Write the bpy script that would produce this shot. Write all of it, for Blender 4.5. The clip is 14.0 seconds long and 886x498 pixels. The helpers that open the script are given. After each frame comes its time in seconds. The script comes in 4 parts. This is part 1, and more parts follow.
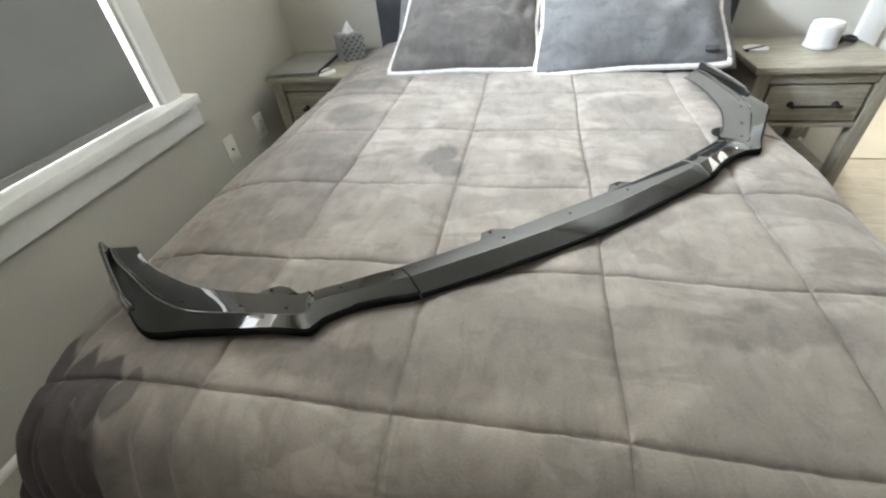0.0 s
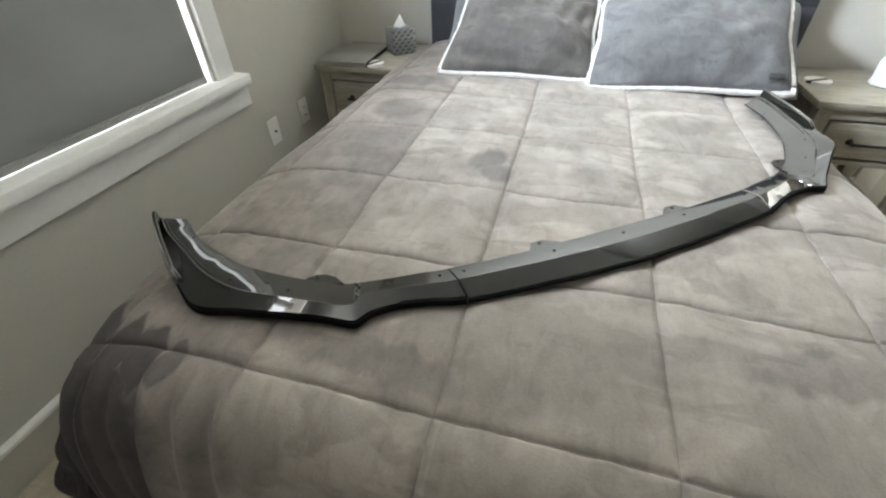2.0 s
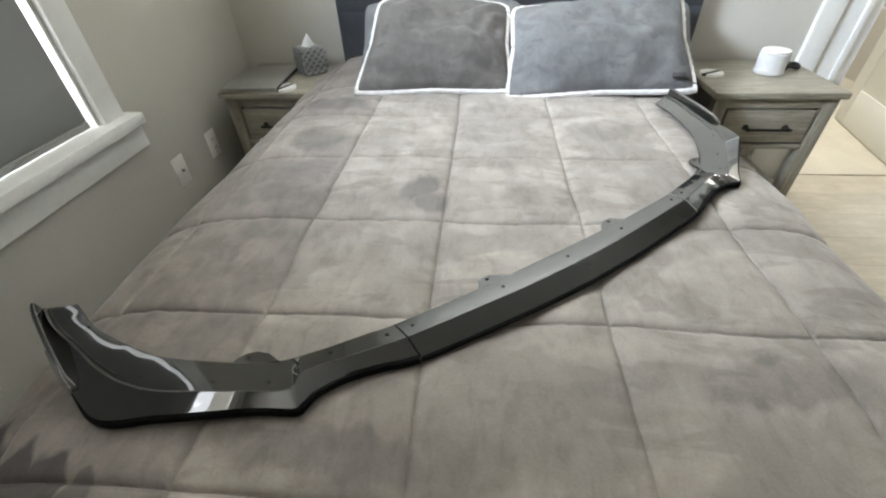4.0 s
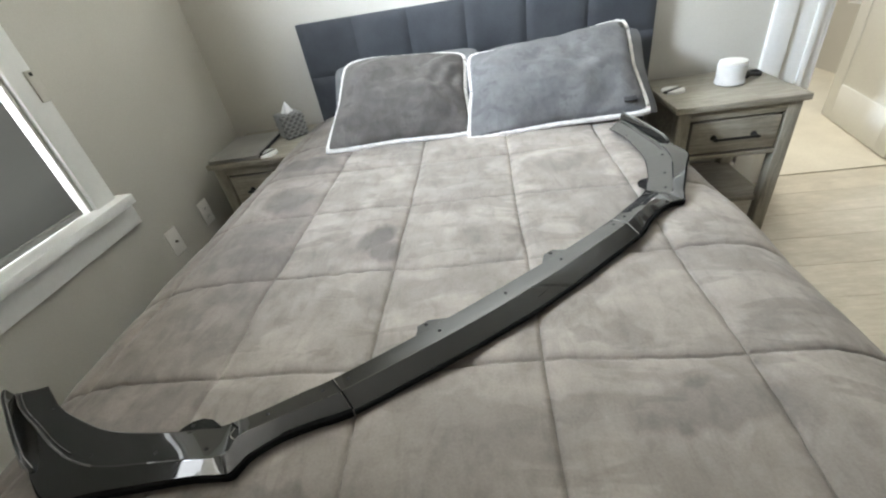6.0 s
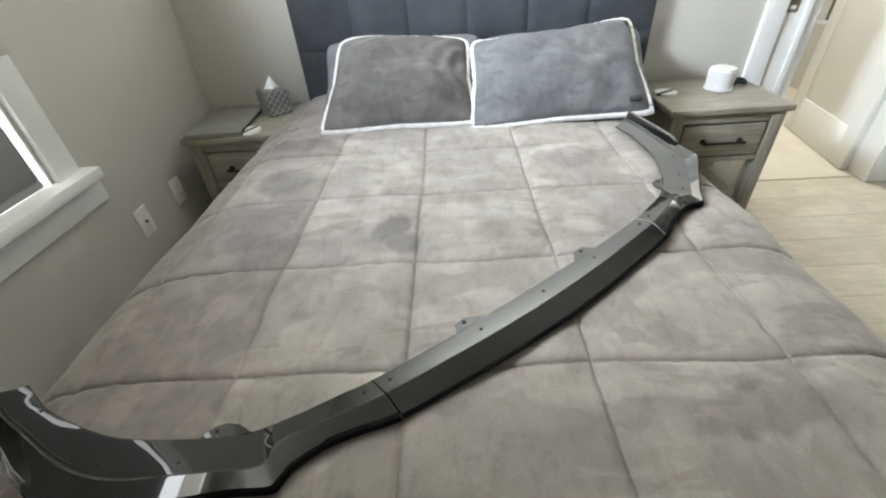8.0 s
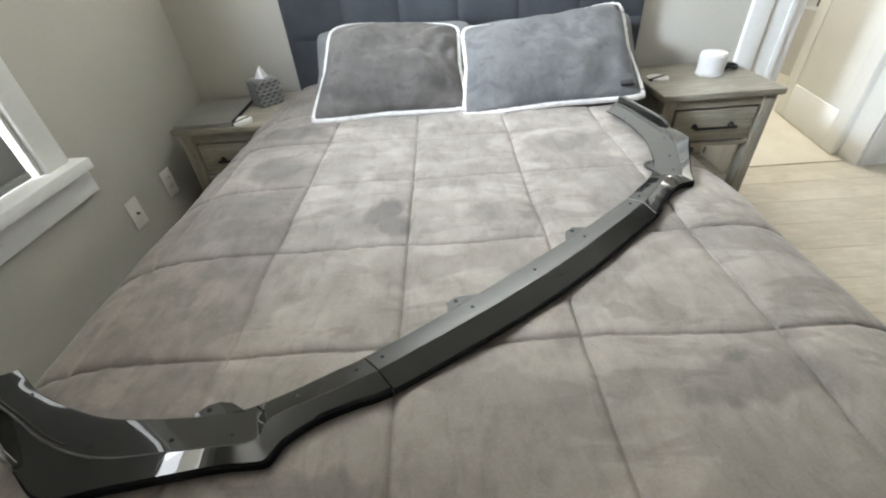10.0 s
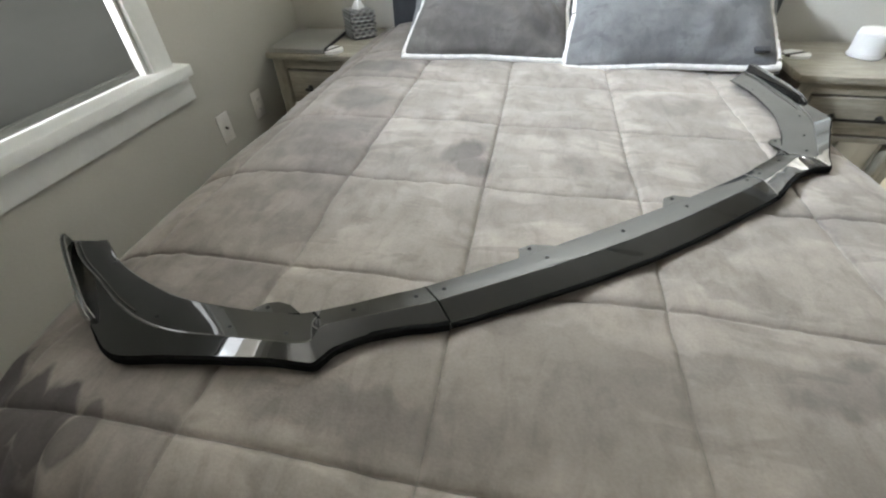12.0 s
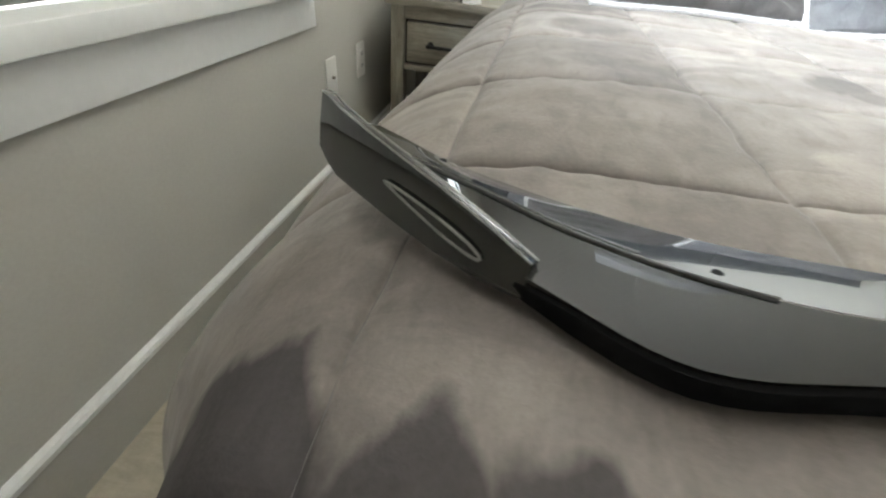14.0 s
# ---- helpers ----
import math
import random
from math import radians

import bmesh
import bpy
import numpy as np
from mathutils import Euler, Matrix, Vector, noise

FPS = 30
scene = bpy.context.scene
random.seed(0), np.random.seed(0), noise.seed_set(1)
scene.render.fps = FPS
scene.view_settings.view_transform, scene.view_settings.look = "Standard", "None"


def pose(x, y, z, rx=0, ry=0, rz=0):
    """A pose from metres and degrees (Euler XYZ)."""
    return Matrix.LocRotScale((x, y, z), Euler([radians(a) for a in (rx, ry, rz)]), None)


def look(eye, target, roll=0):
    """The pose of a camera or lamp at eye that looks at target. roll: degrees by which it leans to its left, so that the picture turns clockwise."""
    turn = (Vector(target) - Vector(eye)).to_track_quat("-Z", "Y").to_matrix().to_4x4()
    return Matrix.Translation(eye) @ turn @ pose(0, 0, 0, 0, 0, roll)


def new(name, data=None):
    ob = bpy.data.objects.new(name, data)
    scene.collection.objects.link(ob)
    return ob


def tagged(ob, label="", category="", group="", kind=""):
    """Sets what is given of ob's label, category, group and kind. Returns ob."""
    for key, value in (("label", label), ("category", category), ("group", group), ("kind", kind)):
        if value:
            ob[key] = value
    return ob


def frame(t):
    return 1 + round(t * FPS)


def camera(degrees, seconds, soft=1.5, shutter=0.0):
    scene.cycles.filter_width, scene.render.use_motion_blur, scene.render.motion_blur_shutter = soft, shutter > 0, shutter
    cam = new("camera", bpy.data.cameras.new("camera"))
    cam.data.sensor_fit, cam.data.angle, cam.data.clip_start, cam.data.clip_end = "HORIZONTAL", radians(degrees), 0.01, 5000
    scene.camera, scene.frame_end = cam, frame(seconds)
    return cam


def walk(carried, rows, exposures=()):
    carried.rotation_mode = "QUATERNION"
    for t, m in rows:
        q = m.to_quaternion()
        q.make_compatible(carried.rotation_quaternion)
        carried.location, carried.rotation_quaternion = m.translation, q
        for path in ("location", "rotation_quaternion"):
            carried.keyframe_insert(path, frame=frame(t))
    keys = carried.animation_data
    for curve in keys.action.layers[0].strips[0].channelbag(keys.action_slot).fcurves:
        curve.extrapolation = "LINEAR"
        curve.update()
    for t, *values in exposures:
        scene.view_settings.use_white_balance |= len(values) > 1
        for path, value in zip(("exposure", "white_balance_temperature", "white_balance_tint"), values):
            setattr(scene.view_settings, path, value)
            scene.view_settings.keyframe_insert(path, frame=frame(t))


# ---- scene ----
cam = camera(93.1, 14.0, soft=2.1, shutter=0.4)
PATH = [
    (0, (0.399, 0.175, 1.178), (0.025, 1.673, -0.093), -5.7),
    (0.5, (0.395, 0.172, 1.185), (-0.049, 1.686, -0.044), -6.7),
    (1, (0.408, 0.175, 1.187), (0.015, 1.701, -0.044), -6.4),
    (1.5, (0.388, 0.171, 1.185), (-0.061, 1.668, -0.062), -4.7),
    (2, (0.339, 0.172, 1.181), (-0.106, 1.652, -0.088), -1.2),
    (2.5, (0.281, 0.198, 1.18), (-0.013, 1.719, -0.085), 1.5),
    (3, (0.218, 0.229, 1.191), (0.144, 1.768, -0.083), 3.0),
    (5.5, (0.511, 0.268, 1.217), (0.145, 1.844, 0.041), -10.6),
    (6, (0.479, 0.262, 1.229), (0.213, 1.894, 0.103), -10.1),
    (6.5, (0.376, 0.261, 1.24), (0.234, 1.9, 0.103), -3.9),
    (7, (0.311, 0.278, 1.234), (0.206, 1.891, 0.057), -1.4),
    (7.5, (0.328, 0.296, 1.232), (0.238, 1.905, 0.047), -3.8),
    (10, (0.341, 0.277, 1.207), (0.282, 1.869, -0.002), -4.8),
    (10.5, (0.401, 0.282, 1.202), (0.242, 1.868, -0.006), -8.1),
    (11, (0.436, 0.277, 1.177), (0.021, 1.764, -0.095), -9.7),
    (11.5, (0.421, 0.275, 1.156), (-0.069, 1.717, -0.14), -9.6),
    (12, (0.311, 0.28, 1.135), (-0.017, 1.756, -0.175), -1.6),
    (12.2, (0.26, 0.29, 1.127), (0.018, 1.702, -0.269), 0.8),
    (12.5, (0.198, 0.315, 1.097), (-0.087, 1.638, -0.376), -0.3),
    (12.8, (0.114, 0.357, 1.087), (-0.424, 1.603, -0.382), -5.2),
    (13, (0.044, 0.379, 1.056), (-0.513, 1.561, -0.458), -5.7),
    (13.2, (-0.034, 0.381, 1.019), (-0.51, 1.617, -0.479), -1.1),
    (13.4, (-0.122, 0.373, 0.969), (-0.54, 1.718, -0.451), 0.9),
    (13.5, (-0.171, 0.374, 0.922), (-0.517, 1.792, -0.445), 3.2),
    (13.6, (-0.204, 0.373, 0.895), (-0.46, 1.836, -0.444), 5.7),
    (13.8, (-0.243, 0.375, 0.85), (-0.503, 1.883, -0.437), 4.3),
    (14, (-0.268, 0.382, 0.82), (-0.517, 1.95, -0.396), 5.6),
]
walk(cam, [(t, look(eye, target, roll)) for t, eye, target, roll in PATH], [(0, 0.32), (3, 0.12), (7, 0.02), (10, 0.08), (12.0, 0.03), (13.0, 0.16), (14, 0.68)])

# ---------- light ----------
world = bpy.data.worlds.new("world")
scene.world = world
world.use_nodes = True
wn = world.node_tree
sky = wn.nodes.new("ShaderNodeTexSky")
sky.sky_type, sky.sun_disc = "NISHITA", False
sky.sun_elevation, sky.sun_rotation = radians(35), radians(120)
wn.links.new(sky.outputs[0], wn.nodes["Background"].inputs[0])
wn.nodes["Background"].inputs[1].default_value = 0.12


def area_lamp(name, m, size, power, colour, shape="SQUARE", size_y=None):
    data = bpy.data.lights.new(name, "AREA")
    data.shape, data.size, data.energy, data.color = shape, size, power, colour
    if size_y:
        data.shape, data.size_y = "RECTANGLE", size_y
    ob = new(name, data)
    ob.matrix_world = m
    return ob


# added fill lamp that washes the headboard wall; no such fixture is known
bar = area_lamp("wall_wash_fill", pose(0.72, 1.60, 2.19, 84, 0, 0), 1.6, 60, (0.87, 0.945, 1.0), size_y=0.08)
bar.data.spread = radians(116)
area_lamp("hall_lamp_light", pose(2.35, 3.1, 2.4), 0.4, 52, (0.98, 0.97, 0.93), "DISK")
# sky through the open top of the west window
sky_gap = area_lamp("daylight", pose(-1.0, 0.90, 2.035, 66, 0, -55), 0.6, 44, (0.74, 0.85, 1.0), size_y=0.33)
sky_gap.data.spread = radians(88)
# lamp added in the window gap, aimed up to brighten the ceiling nearby
gap_uplight = area_lamp("ceiling_fill", pose(-0.985, 0.87, 1.95, 138, 0, -90), 1.0, 7, (1.0, 0.98, 0.93), size_y=0.12)
gap_uplight.data.spread = radians(120)
# unseen fill lamp, added at the south wall to lift the bed's foot
area_lamp("south_fill", pose(0.9, -2.17, 1.5, 90, 0, 0), 1.6, 3.5, (1.0, 0.85, 0.64), size_y=1.2)

# ---------- materials ----------


def material(name, rough=0.6, metal=0.0):
    mat = bpy.data.materials.new(name)
    mat.use_nodes = True
    nt = mat.node_tree
    bsdf = nt.nodes["Principled BSDF"]
    bsdf.inputs["Roughness"].default_value = rough
    bsdf.inputs["Metallic"].default_value = metal
    return mat, nt, bsdf


def coords(nt, scale=(1, 1, 1), kind="Object", rot=(0, 0, 0)):
    tc = nt.nodes.new("ShaderNodeTexCoord")
    mp = nt.nodes.new("ShaderNodeMapping")
    mp.inputs["Scale"].default_value = scale
    mp.inputs["Rotation"].default_value = [radians(a) for a in rot]
    nt.links.new(tc.outputs[kind], mp.inputs[0])
    return mp.outputs[0]


def noise_tex(nt, vec, scale, detail=4, rough=0.55, distort=0.0):
    n = nt.nodes.new("ShaderNodeTexNoise")
    n.inputs["Scale"].default_value = scale
    n.inputs["Detail"].default_value = detail
    n.inputs["Roughness"].default_value = rough
    n.inputs["Distortion"].default_value = distort
    nt.links.new(vec, n.inputs["Vector"])
    return n.outputs["Fac"]


def ramp(nt, fac, stops):
    r = nt.nodes.new("ShaderNodeValToRGB")
    while len(r.color_ramp.elements) < len(stops):
        r.color_ramp.elements.new(0.5)
    for e, (p, c) in zip(r.color_ramp.elements, stops):
        e.position, e.color = p, (*c, 1)
    nt.links.new(fac, r.inputs[0])
    return r.outputs[0]


def mix(nt, fac, a, b, blend="MIX"):
    m = nt.nodes.new("ShaderNodeMix")
    m.data_type, m.blend_type = "RGBA", blend
    for value, slot in ((fac, 0), (a, 6), (b, 7)):
        if hasattr(value, "links"):
            nt.links.new(value, m.inputs[slot])
        elif slot == 0:
            m.inputs[slot].default_value = value
        else:
            m.inputs[slot].default_value = (*value, 1)
    return m.outputs[2]


def arith(nt, op, a, b):
    m = nt.nodes.new("ShaderNodeMath")
    m.operation = op
    for i, value in enumerate((a, b)):
        if hasattr(value, "links"):
            nt.links.new(value, m.inputs[i])
        else:
            m.inputs[i].default_value = value
    return m.outputs[0]


def bump(nt, bsdf, height, strength=0.3, dist=0.002):
    b = nt.nodes.new("ShaderNodeBump")
    b.inputs["Strength"].default_value, b.inputs["Distance"].default_value = strength, dist
    nt.links.new(height, b.inputs["Height"])
    nt.links.new(b.outputs[0], bsdf.inputs["Normal"])


def mottled(name, dark, light, scale=6.0, rough=0.6, grain=80.0, relief=0.25, metal=0.0, dist=0.001, stretch=(1, 1, 1)):
    mat, nt, bsdf = material(name, rough, metal)
    vec = coords(nt, stretch)
    big = noise_tex(nt, vec, scale, 3)
    fine = noise_tex(nt, vec, grain, 4)
    both = arith(nt, "ADD", arith(nt, "MULTIPLY", big, 0.6), arith(nt, "MULTIPLY", fine, 0.4))
    nt.links.new(ramp(nt, both, [(0.35, dark), (0.65, light)]), bsdf.inputs["Base Color"])
    bump(nt, bsdf, fine, relief, dist)
    return mat


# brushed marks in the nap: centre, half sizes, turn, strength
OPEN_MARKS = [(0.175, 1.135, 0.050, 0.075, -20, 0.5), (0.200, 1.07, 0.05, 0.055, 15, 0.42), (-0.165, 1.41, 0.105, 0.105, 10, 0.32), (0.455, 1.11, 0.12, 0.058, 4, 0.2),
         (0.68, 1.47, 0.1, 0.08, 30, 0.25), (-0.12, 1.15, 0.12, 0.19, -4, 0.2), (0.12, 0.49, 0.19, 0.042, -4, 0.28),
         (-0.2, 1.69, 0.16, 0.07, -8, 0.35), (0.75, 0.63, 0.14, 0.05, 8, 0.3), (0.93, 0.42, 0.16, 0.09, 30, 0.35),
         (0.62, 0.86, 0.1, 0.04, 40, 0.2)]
# nap marks first, then broad dark patches painting shade on the hanging corner
CORNER_NAP_AND_SHADE = [(-0.385, 0.452, 0.075, 0.072, 0, 0.92), (-0.285, 0.425, 0.048, 0.072, 0, 0.88), (-0.225, 0.425, 0.034, 0.066, 10, 0.85),
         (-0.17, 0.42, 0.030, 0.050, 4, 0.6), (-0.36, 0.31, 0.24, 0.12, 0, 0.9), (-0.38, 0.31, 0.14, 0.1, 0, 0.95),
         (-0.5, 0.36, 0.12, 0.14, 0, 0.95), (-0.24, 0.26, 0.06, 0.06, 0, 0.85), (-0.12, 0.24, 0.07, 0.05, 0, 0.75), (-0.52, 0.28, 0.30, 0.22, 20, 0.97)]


def fleece(name, dark, light, mark, squares=False, blot=13):
    mat, nt, bsdf = material(name, 0.95)
    vec = coords(nt)
    # brushed nap: large soft-edged marks, some streaked, over a fine pile
    nap = noise_tex(nt, vec, 4.6, 3, 0.5, 0.7)
    streak = noise_tex(nt, coords(nt, (2.2, 5.5, 4), rot=(0, 0, 24)), 2.6, 3, 0.6, 0.5)
    fine = noise_tex(nt, vec, 240, 3, 0.7)
    soft = noise_tex(nt, vec, blot, 3, 0.5, 0.3)
    a = ramp(nt, nap, [(0.49, (0, 0, 0)), (0.56, (1, 1, 1))])
    b = ramp(nt, streak, [(0.53, (0, 0, 0)), (0.585, (1, 1, 1))])
    marks = arith(nt, "MULTIPLY", arith(nt, "MAXIMUM", a, b), 0.34)
    brush = noise_tex(nt, coords(nt, (2.2, 3.4, 3), rot=(0, 0, -35)), 3.0, 4, 0.55, 1.0)
    base = mix(nt, ramp(nt, arith(nt, "ADD", arith(nt, "MULTIPLY", soft, 0.5), arith(nt, "MULTIPLY", brush, 0.5)), [(0.36, (0, 0, 0)), (0.64, (1, 1, 1))]), dark, light)
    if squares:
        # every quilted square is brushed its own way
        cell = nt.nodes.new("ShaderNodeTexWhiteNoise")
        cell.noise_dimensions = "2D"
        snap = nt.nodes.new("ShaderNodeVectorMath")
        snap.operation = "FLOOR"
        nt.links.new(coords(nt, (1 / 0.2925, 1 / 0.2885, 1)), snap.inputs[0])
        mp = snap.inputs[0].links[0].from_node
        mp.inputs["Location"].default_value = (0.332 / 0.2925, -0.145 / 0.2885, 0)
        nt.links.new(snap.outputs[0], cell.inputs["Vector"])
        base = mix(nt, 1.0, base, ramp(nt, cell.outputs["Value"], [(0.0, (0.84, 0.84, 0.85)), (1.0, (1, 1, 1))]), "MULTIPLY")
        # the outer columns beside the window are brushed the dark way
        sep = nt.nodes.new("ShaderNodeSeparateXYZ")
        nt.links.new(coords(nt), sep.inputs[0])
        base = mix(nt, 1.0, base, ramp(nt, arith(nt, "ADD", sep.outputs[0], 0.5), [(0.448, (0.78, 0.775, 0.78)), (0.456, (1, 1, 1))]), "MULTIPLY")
    col = mix(nt, marks, base, mark)
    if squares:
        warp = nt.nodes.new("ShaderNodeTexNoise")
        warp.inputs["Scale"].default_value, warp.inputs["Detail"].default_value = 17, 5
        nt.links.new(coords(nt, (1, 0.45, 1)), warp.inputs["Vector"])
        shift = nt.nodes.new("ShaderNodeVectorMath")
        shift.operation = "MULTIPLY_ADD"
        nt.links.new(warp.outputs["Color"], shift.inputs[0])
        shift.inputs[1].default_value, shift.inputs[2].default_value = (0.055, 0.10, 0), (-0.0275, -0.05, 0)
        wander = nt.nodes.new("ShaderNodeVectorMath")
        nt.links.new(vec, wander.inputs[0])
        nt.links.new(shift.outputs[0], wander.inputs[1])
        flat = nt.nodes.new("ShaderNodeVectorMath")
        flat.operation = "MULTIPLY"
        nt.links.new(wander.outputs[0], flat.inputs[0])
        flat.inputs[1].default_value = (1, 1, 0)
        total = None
        for k, (mx, my, hx, hy, turn, power) in enumerate(OPEN_MARKS + CORNER_NAP_AND_SHADE):
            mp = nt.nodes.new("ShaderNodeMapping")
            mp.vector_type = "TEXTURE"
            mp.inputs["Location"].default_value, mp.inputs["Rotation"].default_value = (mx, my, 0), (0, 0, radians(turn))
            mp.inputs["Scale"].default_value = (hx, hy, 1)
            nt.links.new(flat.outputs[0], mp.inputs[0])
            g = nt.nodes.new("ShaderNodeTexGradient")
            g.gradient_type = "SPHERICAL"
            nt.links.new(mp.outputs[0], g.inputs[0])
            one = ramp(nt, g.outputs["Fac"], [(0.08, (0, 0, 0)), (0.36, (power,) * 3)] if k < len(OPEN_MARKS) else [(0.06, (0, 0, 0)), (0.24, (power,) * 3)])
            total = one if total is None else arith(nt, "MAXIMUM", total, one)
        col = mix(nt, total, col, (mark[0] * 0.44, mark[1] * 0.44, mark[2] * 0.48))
    comb = noise_tex(nt, coords(nt, (4, 1.6, 3), rot=(0, 0, 12)), 9, 5, 0.62, 0.8)
    col = mix(nt, 0.55, col, ramp(nt, comb, [(0.36, (0.74, 0.74, 0.745)), (0.50, (0.95, 0.95, 0.95)), (0.62, (1.0, 1.0, 1.0))]), "MULTIPLY")
    col = mix(nt, 0.25, col, ramp(nt, fine, [(0.3, (0.45, 0.45, 0.45)), (0.7, (1, 1, 1))]), "MULTIPLY")
    nt.links.new(col, bsdf.inputs["Base Color"])
    bsdf.inputs["Sheen Weight"].default_value = 0.2
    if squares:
        # flat-lying nap and the darkened corner have less sheen
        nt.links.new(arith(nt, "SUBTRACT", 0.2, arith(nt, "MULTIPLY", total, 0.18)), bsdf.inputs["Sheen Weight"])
    bsdf.inputs["Sheen Roughness"].default_value = 0.30
    bsdf.inputs["Sheen Tint"].default_value = (0.95, 0.92, 0.88, 1)
    bsdf.inputs["Specular IOR Level"].default_value = 0.15
    h = arith(nt, "ADD", arith(nt, "MULTIPLY", soft, 0.7), arith(nt, "MULTIPLY", fine, 0.3))
    bump(nt, bsdf, h, 0.45, 0.004)
    return mat


def wood(name, dark, light, rough=0.5, axis=(1, 14, 14), scale=5.0):
    mat, nt, bsdf = material(name, rough)
    vec = coords(nt, axis)
    g = noise_tex(nt, vec, scale, 6, 0.65, 1.2)
    f = noise_tex(nt, vec, scale * 9, 3, 0.6)
    wear = noise_tex(nt, coords(nt), 9, 4, 0.6)
    col = ramp(nt, arith(nt, "ADD", arith(nt, "MULTIPLY", g, 0.65), arith(nt, "MULTIPLY", f, 0.35)), [(0.36, dark), (0.62, light)])
    col = mix(nt, 0.3, col, ramp(nt, wear, [(0.35, (0.5, 0.48, 0.44)), (0.65, (1, 1, 1))]), "MULTIPLY")
    nt.links.new(col, bsdf.inputs["Base Color"])
    bump(nt, bsdf, f, 0.25, 0.0012)
    return mat


def carbon(name):
    mat, nt, bsdf = material(name, 0.12)
    vec = coords(nt, (1, 1, 0), rot=(0, 0, 45))
    w1 = nt.nodes.new("ShaderNodeTexChecker")
    w1.inputs["Scale"].default_value = 400
    lift = nt.nodes.new("ShaderNodeVectorMath")
    lift.inputs[1].default_value = (0, 0, 0.0011)
    nt.links.new(vec, lift.inputs[0])
    nt.links.new(lift.outputs[0], w1.inputs[0])
    smear = noise_tex(nt, coords(nt), 9, 4)
    col = mix(nt, w1.outputs["Fac"], (0.003, 0.003, 0.003), (0.020, 0.019, 0.0165))
    nt.links.new(col, bsdf.inputs["Base Color"])
    nt.links.new(ramp(nt, smear, [(0.3, (0.10,) * 3), (0.75, (0.16,) * 3)]), bsdf.inputs["Roughness"])
    bsdf.inputs["IOR"].default_value = 1.45
    bsdf.inputs["Specular IOR Level"].default_value = 0.12
    bsdf.inputs["Coat Weight"].default_value = 0.9
    nt.links.new(ramp(nt, smear, [(0.4, (0.012,) * 3), (0.8, (0.05,) * 3)]), bsdf.inputs["Coat Roughness"])
    bsdf.inputs["Coat IOR"].default_value = 1.66
    return mat


M_WALL = mottled("wall_paint", (0.462, 0.440, 0.384), (0.513, 0.490, 0.433), 2.0, 0.75, 140, 0.2)
M_CEIL = mottled("ceiling_paint", (0.60, 0.59, 0.56), (0.66, 0.65, 0.62), 2.0, 0.85, 60, 0.3)
M_TRIM = mottled("white_trim_paint", (0.78, 0.775, 0.74), (0.84, 0.835, 0.80), 3.0, 0.35, 60, 0.08)
M_DOOR = mottled("door_paint", (0.78, 0.775, 0.735), (0.84, 0.835, 0.795), 3.0, 0.4, 60, 0.08)
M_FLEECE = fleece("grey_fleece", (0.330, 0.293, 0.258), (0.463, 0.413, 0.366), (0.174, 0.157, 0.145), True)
M_THREAD = mottled("grey_thread", (0.15, 0.143, 0.135), (0.20, 0.19, 0.18), 60, 0.9, 200)
# one fleece in two colours: warm for the shaded sham, cool for the lit
M_SHAM_SHADED = fleece("shaded_sham_fleece", (0.108, 0.099, 0.092), (0.159, 0.147, 0.136), (0.056, 0.051, 0.047), blot=9)
M_SHAM_LIT = fleece("cool_lit_sham_fleece", (0.134, 0.132, 0.132), (0.186, 0.183, 0.183), (0.066, 0.065, 0.067), blot=9)
M_SHERPA = mottled("white_sherpa", (0.575, 0.550, 0.517), (0.759, 0.730, 0.692), 40, 0.95, 160, 0.9, dist=0.004)
M_PILLOW = mottled("grey_pillow_cotton", (0.115, 0.116, 0.118), (0.155, 0.156, 0.158), 12, 0.9, 220, 0.4)
M_HEAD = mottled("charcoal_weave", (0.025, 0.0275, 0.032), (0.052, 0.056, 0.063), 5, 0.88, 420, 0.6)
M_WOOD = wood("grey_washed_wood", (0.206, 0.183, 0.143), (0.406, 0.372, 0.298))
M_WOODV = wood("grey_washed_wood_upright", (0.206, 0.183, 0.143), (0.406, 0.372, 0.298), axis=(14, 14, 1))
M_DARK_BROWN = mottled("dark_wood_and_gap_shade", (0.03, 0.026, 0.02), (0.06, 0.052, 0.042), 20, 0.7, 120)
M_METAL = mottled("dark_bronze", (0.02, 0.019, 0.018), (0.05, 0.047, 0.043), 30, 0.42, 120, 0.15, metal=0.7)
M_NICKEL = mottled("brushed_nickel", (0.24, 0.22, 0.19), (0.34, 0.31, 0.27), 30, 0.45, 200, 0.1, metal=1.0)
M_CARBON = carbon("gloss_carbon_fibre")
# pale grey that puts the glints of fin edges and ridge into the colour
M_PALE_EDGE = mottled("pale_edge", (0.16, 0.155, 0.14), (0.26, 0.25, 0.23), 30, 0.12, 220, 0.05)
# lighter grey on the bead stands in for the highlight along the crease
M_BEAD = mottled("grey_bead_highlight", (0.045, 0.044, 0.041), (0.085, 0.082, 0.076), 30, 0.1, 220, 0.05)
# black for the edge strip and for the shade at the foot of the lip
M_BLACK = mottled("black_rubber_and_edge_shade", (0.005, 0.005, 0.005), (0.011, 0.011, 0.011), 20, 0.75, 140, 0.1)
M_BLACK.node_tree.nodes["Principled BSDF"].inputs["Specular IOR Level"].default_value = 0.03
# near-black paints the shade inside holes and slots onto flat pieces
M_HOLE = mottled("hole_shadow", (0.004, 0.004, 0.004), (0.008, 0.008, 0.008), 20, 0.9, 60)
